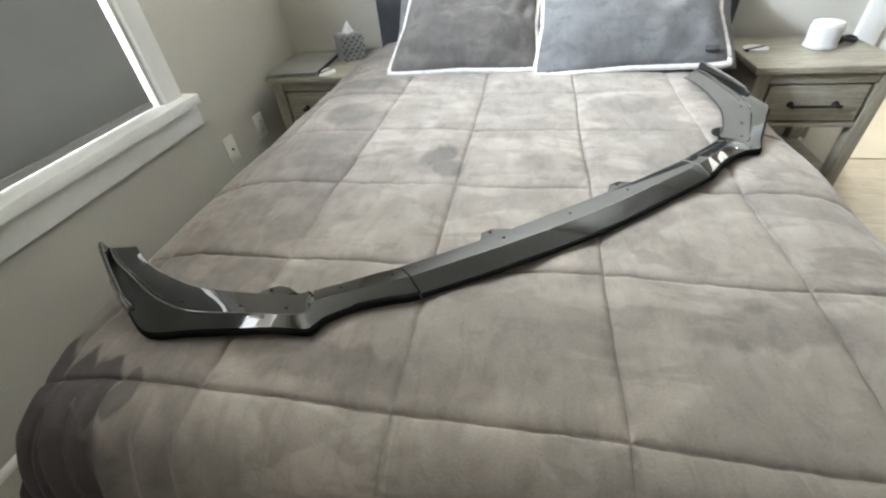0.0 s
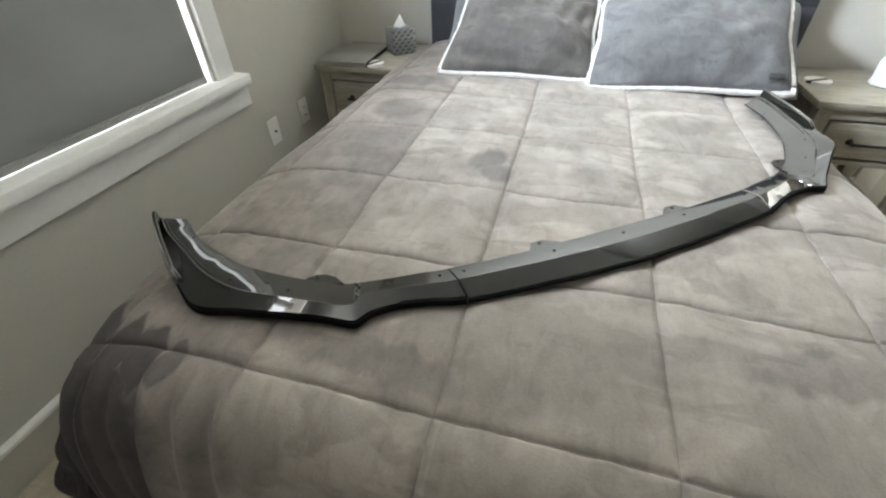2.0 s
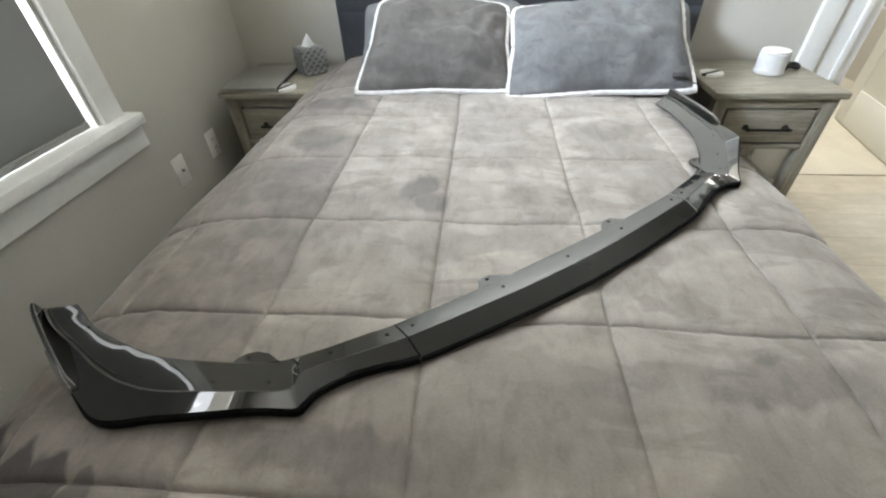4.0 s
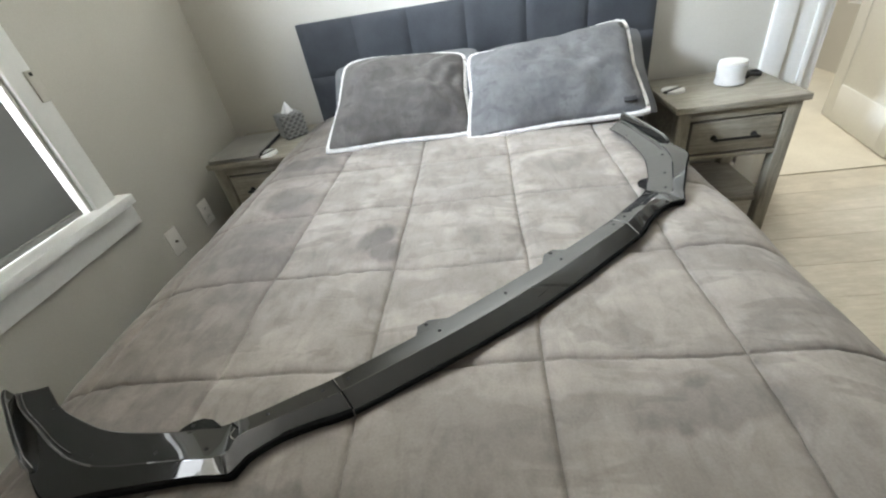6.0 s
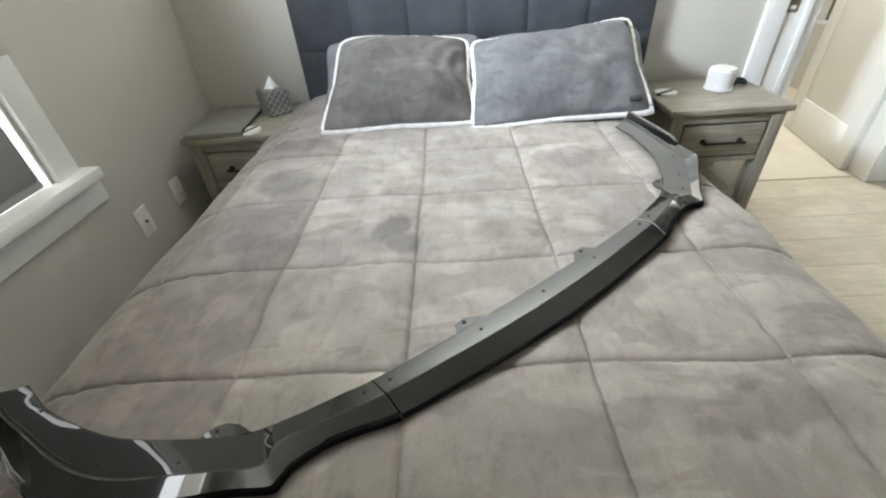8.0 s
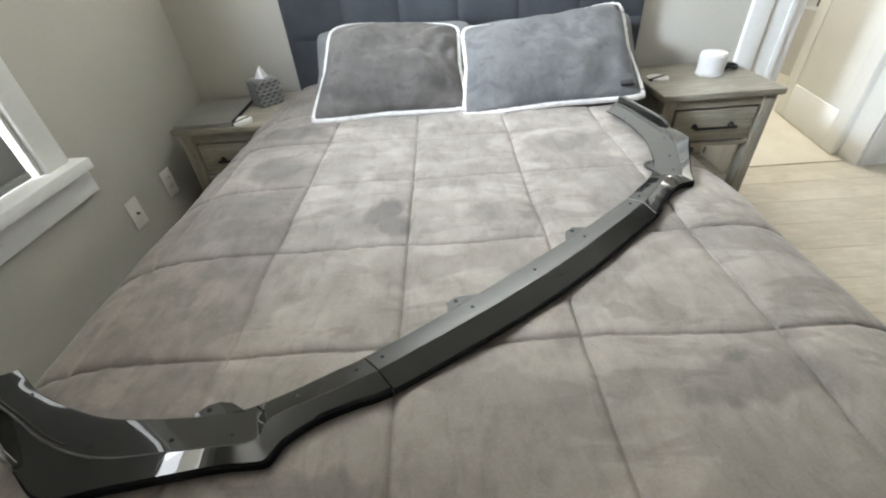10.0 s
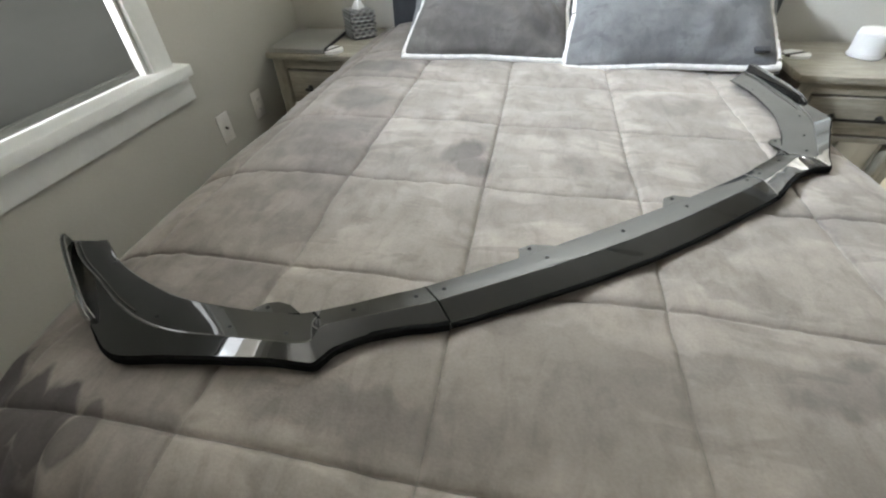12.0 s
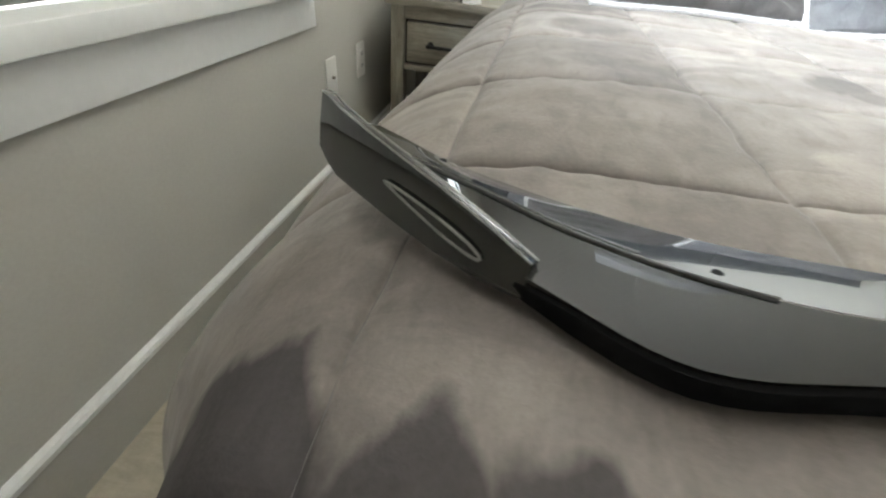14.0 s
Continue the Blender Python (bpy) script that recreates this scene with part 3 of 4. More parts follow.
def build_quilt():
    us, vs = with_seams(along(PX, 0.0078), COLS), with_seams(along(PY, 0.0078), ROWS_Y)
    verts, faces = [], []
    for v in vs:
        for u in us:
            dx, dy = max(0.0, TOP - u.y), max(0.0, TOP - v.y)
            drop = min((dx ** 1.35 + dy ** 1.35) ** (1 / 1.35), 0.635)
            x, y = u.x, v.x
            cut = 0.9 * max(0.0, -0.16 - x) * max(0.0, 0.50 - y) * max(0.0, min(1.0, (0.62 - drop) / 0.3))
            drop = min(drop + cut, 0.635)
            z = TOP - drop
            # tucked in beside the nightstand
            if x > 1.0 and y > 1.8:
                x -= 0.06 * min(1.0, (y - 1.8) / 0.15) * min(1.0, dx / 0.08)
            # folds in the hanging sides, growing downwards
            hang = max(0.0, min(1.0, (drop - 0.07) / 0.35))
            fold = noise.noise((x * 2.0 + 9, y * 7.5, 0.5)) * 0.6 + 0.4 * math.sin(y * 31 + 3 * noise.noise((y * 3, 0, 0)))
            foldx = noise.noise((x * 8.5, 3.3, 0.5)) * 0.6 + 0.4 * math.sin(x * 33 + 3 * noise.noise((x * 3, 0, 4)))
            if x < 0.35:
                x -= 0.025 * hang * fold * min(1.0, dx / 0.12)
            else:
                x += 0.025 * hang * fold * min(1.0, dx / 0.12)
            y -= 0.028 * hang * foldx * min(1.0, dy / 0.12)
            both = min(1.0, dx / 0.15) * min(1.0, dy / 0.15)
            r = 0.012 * math.sin(math.atan2(dy, dx + 1e-6) * 11) * both
            x, y = x - r, y - r
            # the side hangs steeper towards the corner
            tuck = max(0.0, min(1.0, (0.60 - v.x) / 0.14))
            x += 0.43 * tuck * tuck * (3 - 2 * tuck) * max(0.0, -0.38 - x)
            # ribs that fall over the foot beside the corner, and the deep fold in the corner itself
            fall = max(0.0, min(1.0, (0.432 - v.x) / 0.09)) * max(0.0, min(1.0, (0.03 - u.x) / 0.10))
            wave = math.sin(u.x * 104 + 2.6 * noise.noise((u.x * 6, v.x * 6, 6)))
            y, z = y - 0.007 * fall * wave, z + 0.0075 * fall * wave
            deep = math.exp(-((u.x + 0.435 + 0.25 * (v.x - 0.38)) / 0.035) ** 2) * max(0.0, min(1.0, (0.41 - v.x) / 0.08))
            y, z = y + 0.13 * deep, z - 0.06 * deep
            flat = 1 - 0.55 * hang
            x += 0.005 * noise.noise((u.x * 2.4, v.x * 5, 1.7))
            y += 0.007 * noise.noise((u.x * 4.5, v.x * 2.4, 5.1))
            zz = z + flat * quilt_height(u.x, v.x)
            verts.append((x, y, max(zz, 0.03)))
    n = len(us)
    for j in range(len(vs) - 1):
        for i in range(n - 1):
            a = j * n + i
            faces.append((a, a + 1, a + n + 1, a + n))
    com = thing("comforter", (0, 0, 0), "grey quilted fleece comforter spread over the bed", "comforter")
    me = bpy.data.meshes.new("shell")
    me.from_pydata(verts, [], faces)
    for p in me.polygons:
        p.use_smooth = True
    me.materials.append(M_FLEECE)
    ob = new("shell", me)
    ob.parent = com
    sol = ob.modifiers.new("thickness", "SOLIDIFY")
    sol.thickness, sol.offset = 0.012, -1
    # stitched threads at the foot of every groove
    spots = np.array(verts)
    iu = [min(range(n), key=lambda i: abs(us[i].x - c)) for c in COLS[:-1]]
    iv = [min(range(len(vs)), key=lambda j: abs(vs[j].x - r)) for r in ROWS_Y[:-1]]
    lines = [[spots[j * n + i] for j in range(0, len(vs), 2)] for i in iu] + [[spots[j * n + i] for i in range(0, n, 2)] for j in iv]
    for line in lines:
        low = []
        for p in line:
            px, py = p[0], p[1]
            low.append((px, py, p[2] + 0.0001))
        part("seam", tube(low, 0.0005, 5), M_THREAD, com, "stitched seam line")
    return com


build_quilt()

bed = thing("bed", (0.36, 1.27, 0), "upholstered bed with a charcoal channel-tufted headboard", "bed")
part("mattress", boxed((-0.58, -0.80, 0.36), (0.60, 1.03, 0.635), 0.06, 4), M_MATTRESS, bed)
part("box_base", boxed((-0.60, -0.85, 0.12), (0.62, 1.03, 0.355), 0.02, 2), M_HEAD, bed)
for x in (-0.54, 0.54):
    for y in (-0.78, 0.93):
        part("leg", boxed((x - 0.03, y - 0.03, 0), (x + 0.03, y + 0.03, 0.12), 0.004), M_DARK_BROWN, bed)


def cushion_panel(x0, x1, z0, z1, depth=0.05, puff=0.014):
    """An upholstered panel, puffed towards -y, with a flat back."""
    bm = bmesh.new()
    nx, nz = 14, 14
    grid = []
    for j in range(nz + 1):
        row = []
        for i in range(nx + 1):
            a, b = i / nx, j / nz
            ea = min(a, 1 - a) * (x1 - x0)
            eb = min(b, 1 - b) * (z1 - z0)
            h = (1 - math.exp(-ea / 0.016)) * (1 - math.exp(-eb / 0.016))
            x, z = x0 + a * (x1 - x0), z0 + b * (z1 - z0)
            row.append(bm.verts.new((x, -depth + puff * (1 - h) + 0.003 * noise.noise((x * 9, z * 9, 2)), z)))
        grid.append(row)
    for j in range(nz):
        for i in range(nx):
            bm.faces.new((grid[j][i], grid[j][i + 1], grid[j + 1][i + 1], grid[j + 1][i]))
    rim = [grid[0][i] for i in range(nx)] + [grid[j][nx] for j in range(nz)] + [grid[nz][i] for i in range(nx, 0, -1)] + [grid[j][0] for j in range(nz, 0, -1)]
    back = [bm.verts.new((v.co.x, 0, v.co.z)) for v in rim]
    for i in range(len(rim)):
        k = (i + 1) % len(rim)
        bm.faces.new((rim[k], rim[i], back[i], back[k]))
    return bm


hb = part("headboard", boxed((-0.70, 1.07, 0.02), (0.847, 1.13, 1.068), 0.008, 2), M_HEAD, bed, "charcoal upholstered headboard with vertical channels")
XS = [-0.345, -0.085, 0.162, 0.416, 0.676, 0.936, 1.213]
for x0, x1 in zip(XS, XS[1:]):
    for z0, z1 in ((0.40, 0.62), (0.62, 0.852), (0.852, 1.08)):
        p = part("channel_panel", cushion_panel(x0 - 0.36, x1 - 0.36, z0, z1), M_HEAD, hb)
        p.location = (0, 1.10, 0)

# ---------- pillows ----------


def pillow_mesh(w, h, thick, seed, sag=0.0, lean_left=0.0):
    """A soft pillow in its own xz plane, front towards -y."""
    bm = bmesh.new()
    nx, nz = 60, 44
    sides = []
    for side in (-1, 1):
        grid = []
        for j in range(nz + 1):
            row = []
            for i in range(nx + 1):
                a, b = 2 * i / nx - 1, 2 * j / nz - 1
                ea, eb = 1 - a * a, 1 - b * b
                t = thick * (max(ea, 0) ** 0.45) * (max(eb, 0) ** 0.45)
                pinch = 1 - 0.05 * (1 - abs(b)) * abs(a) ** 2 * 1.0
                pz = 1 - 0.06 * (1 - abs(a)) * abs(b) ** 3
                x = a * w / 2 * pinch
                x += lean_left * (b + 1) / 2 * max(-a, 0)
                z = b * h / 2 * pz
                z += sag * math.sin(math.pi * (a + 1) / 2 + 0.6) * max(b, 0) ** 2 * h
                round_off = (abs(a) * abs(b)) ** 9 * (1 if b > 0 else 0.35)
                x, z = x * (1 - 0.045 * round_off), z * (1 - 0.075 * round_off)
                y = side * t / 2
                if side < 0 and ea > 0.02 and eb > 0.02:
                    k = min(ea, eb, 0.4) / 0.4
                    y += k * (0.022 * noise.noise((x * 5 + seed, z * 7, 1)) + 0.011 * noise.noise((x * 13, z * 16 + seed, 2)))
                    y += k * 0.012 * math.sin(26 * (z + 0.35 * x * x) + 4 * noise.noise((x * 4 + seed, z * 3, 7))) * max(0, noise.noise((x * 3 + seed, z * 3, 3)) + 0.25)
                    if lean_left > 0.04:
                        away = math.hypot((a - 1) * 1.4, b - 0.1)
                        y -= k * 0.011 * math.sin(away * 19 - 0.5 + 1.5 * noise.noise((x * 6, z * 6, 9))) * math.exp(-(away / 0.85) ** 2)
                        y -= k * 0.010 * math.sin((b + 0.25 * a) * 17) * max(0.0, -b - 0.25)
                row.append(bm.verts.new((x, y, z)))
            grid.append(row)
        sides.append(grid)
        for j in range(nz):
            for i in range(nx):
                f = (grid[j][i], grid[j][i + 1], grid[j + 1][i + 1], grid[j + 1][i])
                bm.faces.new(f if side < 0 else f[::-1])
    rim = [(0, i) for i in range(nx)] + [(j, nx) for j in range(nz)] + [(nz, i) for i in range(nx, 0, -1)] + [(j, 0) for j in range(nz, 0, -1)]
    line = [sides[0][j][i].co.copy() for j, i in rim]
    bmesh.ops.remove_doubles(bm, verts=bm.verts, dist=0.0006)
    return bm, line


def sham(place, w, h, lean, rz, roll, seed, sag, tagged_corner):
    p = new("pillow")
    p.matrix_world = pose(*place, 0, 0, rz) @ pose(0, 0, 0, -lean, roll, 0)
    tagged(p, "grey fleece pillow with white sherpa piping" + (" and a black tag" if tagged_corner else ""), "pillow", "pillows on the bed")
    bm, line = pillow_mesh(w, h, 0.15, seed, sag, 0.06 if not tagged_corner else 0.02)
    part("cover", bm, M_SHAM_LIT if tagged_corner else M_SHAM_SHADED, p)
    part("piping", tube(line, lambda i: 0.0100 + 0.003 * noise.noise((i * 0.7, seed, 0)), 8, True), M_SHERPA, p, "fluffy white sherpa piping")
    if tagged_corner:
        part("label", boxed((w / 2 - 0.082, -0.044, -h / 2 + 0.028), (w / 2 - 0.042, -0.036, -h / 2 + 0.046), 0.001), M_TAG, p, "small black woven label")
        part("care_tag", boxed((w / 2 - 0.040, -0.030, h / 2 - 0.055), (w / 2 - 0.022, -0.022, h / 2 - 0.030), 0.001), M_METAL, p, "small dark care tag")
    return p


sham((0.128, 1.955, 0.797), 0.565, 0.42, 57, 2, 0, 3.0, 0.075, False)
sham((0.712, 1.930, 0.802), 0.625, 0.43, 57, -2, -3, 8.0, -0.06, True)
for x, z, seed in ((0.135, 0.766, 1.0), (0.803, 0.752, 5.0)):
    bm, line = pillow_mesh(0.66, 0.42, 0.15, seed)
    ob = mesh_object("pillow", bm, M_PILLOW)
    ob.matrix_world = pose(x, 2.105, z, -52, 0, 0)
    tagged(ob, "plain grey cotton pillow behind the shams", "pillow", "pillows on the bed")

# ---------- nightstands ----------


def nightstand(x0, width, label):
    """Front at y 1.965, back near the wall."""
    n = thing("nightstand", (x0 + width / 2, 1.965, 0), label, "nightstand", "nightstands")
    h, d, t = width / 2, 0.425, 0.05
    a = h - 0.018
    part("tabletop", boxed((-h, -0.008, 0.595), (h, d + 0.01, 0.622), 0.006, 2), M_WOOD, n)
    part("apron_rail", boxed((-a + t, 0.012, 0.555), (a - t, 0.035, 0.595), 0.002), M_WOOD, n)
    part("lower_rail", boxed((-a + t, 0.012, 0.385), (a - t, 0.035, 0.405), 0.002), M_WOOD, n)
    for sx in (-1, 1):
        for y in (0.008, d - t):
            xa, xb = sorted((sx * a, sx * (a - t)))
            part("leg", boxed((xa, y, 0), (xb, y + t, 0.595), 0.004), M_WOODV, n)
        xa, xb = sorted((sx * (a - 0.012), sx * (a - 0.03)))
        part("side_panel", boxed((xa, 0.058, 0.385), (xb, d - t, 0.595), 0.001), M_WOOD, n)
        part("side_stretcher", boxed((xa - 0.004, 0.058, 0.12), (xb + 0.004, d - t, 0.155), 0.002), M_WOOD, n)
    part("back_panel", boxed((-a + t, d - 0.03, 0.385), (a - t, d - 0.015, 0.595), 0.001), M_WOOD, n)
    part("shelf", boxed((-a + 0.01, 0.03, 0.155), (a - 0.01, d - 0.02, 0.175), 0.003), M_WOOD, n)
    # dark sheet behind the drawer, painting the shade in the gap round it
    part("gap_shade", boxed((-a + t, 0.030, 0.405), (a - t, 0.040, 0.555), 0), M_DARK_BROWN, n)
    dr = part("drawer", boxed((-a + t + 0.010, 0.010, 0.414), (a - t - 0.010, 0.034, 0.547), 0.003), M_WOOD, n)
    part("handle", tube([(-0.085, -0.018, 0.478), (0.085, -0.018, 0.478)], 0.0055, 10), M_METAL, dr, "dark bronze bar pull")
    for sx in (-0.075, 0.075):
        bm = lathe([(0.012, 0), (0.011, 0.006), (0.007, 0.012), (0.007, 0.030)], 14)
        bmesh.ops.transform(bm, matrix=pose(sx, 0.010, 0.478, 90), verts=bm.verts)
        part("handle_post", bm, M_METAL, dr, "dark bronze handle post")
    return n


nightstand(1.205, 0.485, "grey-washed wooden nightstand with one drawer beside the bed")
nightstand(-0.805, 0.485, "grey-washed wooden nightstand in the corner with a laptop on it")
NT = 0.622


def coaster(x, y, rz):
    c = thing("coaster", (x, y, NT), "round white stone coaster with a grey stripe", "coaster", "coasters", rz=rz)
    for sy in (-1, 1):
        bm = bmesh.new()
        r, n = 0.047, 22
        lo, hi = [], []
        a0 = math.asin(0.011 / r)
        for i in range(n + 1):
            t = a0 + (math.pi - 2 * a0) * i / n
            lo.append(bm.verts.new((r * math.cos(t), sy * r * math.sin(t), 0)))
            hi.append(bm.verts.new((r * 0.97 * math.cos(t), sy * (r * 0.97 * math.sin(t)), 0.009)))
        for i in range(n):
            bm.faces.new((lo[i], lo[i + 1], hi[i + 1], hi[i]))
        bm.faces.new((lo[n], lo[0], hi[0], hi[n]))
        bm.faces.new(hi), bm.faces.new(lo[::-1])
        part("half_disc", bm, M_STONE, c)
    part("stripe", boxed((-0.045, -0.0105, 0.0), (0.045, 0.0105, 0.0078), 0.001), M_DARK_BROWN, c, "dark grey inlaid stripe")


coaster(-0.525, 2.015, 62)
coaster(1.272, 2.185, 30)

lt = thing("laptop", (-0.672, 2.12, NT), "closed silver laptop lying on the nightstand", "laptop", rz=3)
part("base", boxed((-0.118, -0.16, 0.002), (0.118, 0.16, 0.011), 0.003), M_LAPTOP, lt)
part("lid", boxed((-0.118, -0.16, 0.012), (0.118, 0.16, 0.018), 0.0025), M_LAPTOP, lt)
part("hinge", boxed((0.1185, -0.14, 0.004), (0.122, 0.14, 0.016), 0.0012), M_TAG, lt, "dark hinge strip")
for y in (-0.13, 0.13):
    part("foot", boxed((-0.1, y - 0.01, 0), (0.1, y + 0.01, 0.002), 0.0005), M_TAG, lt)

tb = thing("tissue_box", (-0.478, 2.245, NT), "silver woven square tissue box with a white tissue", "tissue box", rz=40)
part("shell", boxed((-0.050, -0.050, 0), (0.050, 0.050, 0.112), 0.004), M_SILVERWEAVE, tb)
for k in range(7):
    z = 0.007 + k * 0.0152
    n, ring_pts = 14, []
    for q in range(4):
        for i in range(n):
            e = -0.0515 + 0.103 * i / n
            lift = 0.0535 + (0.0016 if (i + k) % 2 else -0.0006)
            ring_pts.append([(e, -lift), (lift, e), (-e, lift), (-lift, -e)][q])
    part("woven_band", tube([(x, y, z + 0.004) for x, y in ring_pts], 0.0052, 6, True), M_SILVERWEAVE, tb)
bm = bmesh.new()
tip = bm.verts.new((0.006, 0.0, 0.165))
ring = []
for i in range(20):
    t = 2 * math.pi * i / 20
    r = 0.030 * (0.75 + 0.35 * math.sin(3 * t + 0.5) + 0.12 * math.sin(7 * t))
    ring.append((bm.verts.new((r * math.cos(t), 0.7 * r * math.sin(t), 0.112)), bm.verts.new((0.62 * r * math.cos(t + 0.2), 0.4 * r * math.sin(t + 0.2), 0.138 + 0.007 * math.sin(2 * t)))))
for i in range(20):
    a, b = ring[i], ring[(i + 1) % 20]
    bm.faces.new((a[0], b[0], b[1], a[1]))
    bm.faces.new((a[1], b[1], tip))
part("tissue", bm, M_TISSUE, tb, "crumpled white paper tissue", angle=80)

jar = thing("candle_jar", (1.502, 2.20, NT), "white ceramic candle jar with a cream lid", "candle jar")
part("jar", lathe([(0.050, 0), (0.056, 0.004), (0.056, 0.012), (0.053, 0.016), (0.055, 0.074), (0.055, 0.079), (0.051, 0.082)], 44), M_CERAMIC, jar)
part("lid", lathe([(0.0515, 0.0825), (0.0525, 0.085), (0.0515, 0.091), (0.046, 0.093)], 44), M_CREAM, jar, "flat cream lid")
keys = thing("watch", (1.625, 2.262, NT), "small dark wristwatch with strap lying on the nightstand", "watch", rz=20)
part("strap", tube([(0.032 * math.cos(t), 0.022 * math.sin(t), 0.010 + 0.004 * math.sin(2 * t)) for t in (2 * math.pi * k / 24 for k in range(24))], 0.0075, 8, True), M_TAG, keys)
bm = lathe([(0.016, 0), (0.017, 0.003), (0.016, 0.009), (0.013, 0.010)], 20)
bmesh.ops.transform(bm, matrix=pose(-0.03, 0, 0.008, 0, -60, 0), verts=bm.verts)
part("case", bm, M_METAL, keys)

# ---------- the carbon lip on the bed ----------
lip = new("front_lip")
lip.matrix_world = Matrix(((0.80, -0.60, 0, 0.501), (0.60, 0.80, 0, 0.840), (0, 0, 1, 0.685), (0, 0, 0, 1)))
tagged(lip, "glossy carbon-fibre car front lip in three sections lying on the comforter", "car part")
# stations along one half: foot of the outer face, crease, inner rim (each s, w)
CENTRE_STATIONS = [
    ((0.0, -0.034), (0.0, 0.004), (0.0, 0.052)),
    ((0.10, -0.031), (0.10, 0.006), (0.10, 0.053)),
    ((0.20, -0.024), (0.20, 0.012), (0.20, 0.055)),
]
END_STATIONS = [
    ((0.333, -0.011), (0.335, 0.023), (0.337, 0.063)),
    ((0.39, 0.006), (0.39, 0.033), (0.385, 0.071)),
    ((0.44, 0.018), (0.438, 0.043), (0.435, 0.080)),
    ((0.482, 0.018), (0.478, 0.051), (0.478, 0.090)),
    ((0.502, 0.010), (0.495, 0.049), (0.490, 0.095)),
    ((0.514, 0.006), (0.508, 0.036), (0.499, 0.098)),
    ((0.532, 0.017), (0.527, 0.040), (0.508, 0.101)),
    ((0.56, 0.036), (0.555, 0.058), (0.522, 0.108)),
    ((0.62, 0.070), (0.615, 0.098), (0.572, 0.138)),
    ((0.68, 0.104), (0.672, 0.138), (0.635, 0.188)),
    ((0.744, 0.141), (0.712, 0.181), (0.677, 0.229)),
    ((0.773, 0.200), (0.745, 0.234), (0.710, 0.274)),
    ((0.800, 0.280), (0.775, 0.300), (0.738, 0.318)),
    ((0.820, 0.352), (0.800, 0.352), (0.758, 0.356)),
    ((0.829, 0.386), (0.813, 0.386), (0.772, 0.396)),
    ((0.837, 0.424), (0.823, 0.424), (0.785, 0.434)),
]
ST = CENTRE_STATIONS + END_STATIONS
FACE = [0.021] * 8 + [0.0205] * 5 + [0.021, 0.022, 0.024, 0.026, 0.028, 0.029]


def section(first, last, sub=6):
    """Even cross-sections between two stations: lists of (s, w, z) round the closed outline."""
    out = []
    for i in range(first, last):
        for k in range(sub + (i == last - 1)):
            t = k / sub
            i0, i3 = max(i - 1, 0), min(i + 2, len(ST) - 1)
            row = []
            for c in range(3):
                p0, p1, p2, p3 = (Vector(ST[j][c]) for j in (i0, i, i + 1, i3))
                row.append(0.5 * (2 * p1 + (p2 - p0) * t + (2 * p0 - 5 * p1 + 4 * p2 - p3) * t * t + (3 * p1 - p0 - 3 * p2 + p3) * t ** 3))
            hgt = FACE[i] + (FACE[i + 1] - FACE[i]) * t
            b, c, n = row
            foot = 0.009 if i < 4 else min(0.0135, 0.009 + 0.0012 * (i - 3))
            top = hgt - (0.0 if i < 4 else min(0.002, 0.0005 * (i - 3)))
            droop = 0.004 * max(0.0, (i + t - 12) / 6) ** 1.6
            even = min(1.0, max(0.0, (i + t - 4) / 3))
            rim = lambda q: top - 0.0008 - (1 - even) * (0.0050 * q + 0.0024 * q * q) - even * (0.0118 * q + 0.0022 * q * q) - droop * q
            row = [(b.x, b.y, 0.001), (b.x, b.y, foot), (*(b.lerp(c, 0.08)), foot + 0.085 * (top - foot)), (*(b.lerp(c, 0.92)), top - 0.075 * (top - foot)), (*c, top)]
            row += [(*(c.lerp(n, q)), rim(q)) for q in (0.05, 0.28, 0.52, 0.76, 0.97)]
            row += [(n.x, n.y, rim(1) - 0.0006), (n.x, n.y, rim(1) - 0.0035), (*(c.lerp(n, 0.05)), top - 0.008), (*(b.lerp(c, 0.2)), 0.001)]
            out.append(row)
    return out


def bent(p):
    """The near end follows the slope of the bed."""
    s, w, z = p
    return (s, w, z - 0.017 * max(0.0, (-s - 0.56) / 0.27) ** 1.5)


def loft(rows, ridges=(0, 1, 4, 5, 9, 10, 11)):
    bm = bmesh.new()
    loops = [[bm.verts.new(bent(p)) for p in r] for r in rows]
    n = len(loops[0])
    for a, b in zip(loops, loops[1:]):
        for i in range(n):
            bm.faces.new((a[i], a[(i + 1) % n], b[(i + 1) % n], b[i]))
    bm.faces.new(loops[0][::-1]), bm.faces.new(loops[-1])
    for a, b in zip(loops, loops[1:]):
        for i in ridges:
            bm.edges.get((a[i], b[i])).smooth = False
    return bm


def mirrored(rows):
    return [[(-s, w, z) for s, w, z in r] for r in rows[::-1]]


half = section(0, 3)
part("centre_section", loft(mirrored(half)[:-1] + half), M_CARBON, lip, "long curved carbon centre section", angle=70)
end_rows = section(3, len(ST) - 1)
end_rows[0] = [(s + 0.0025, w, z) for s, w, z in end_rows[0]]


# torn, stepped end of the flange
JAG = {4: 0.002, 5: 0.003, 6: -0.008, 7: -0.002, 8: -0.014, 9: -0.009, 10: -0.009}
end_rows[-1] = [(s, w + JAG.get(i, 0.0), z) for i, (s, w, z) in enumerate(end_rows[-1])]


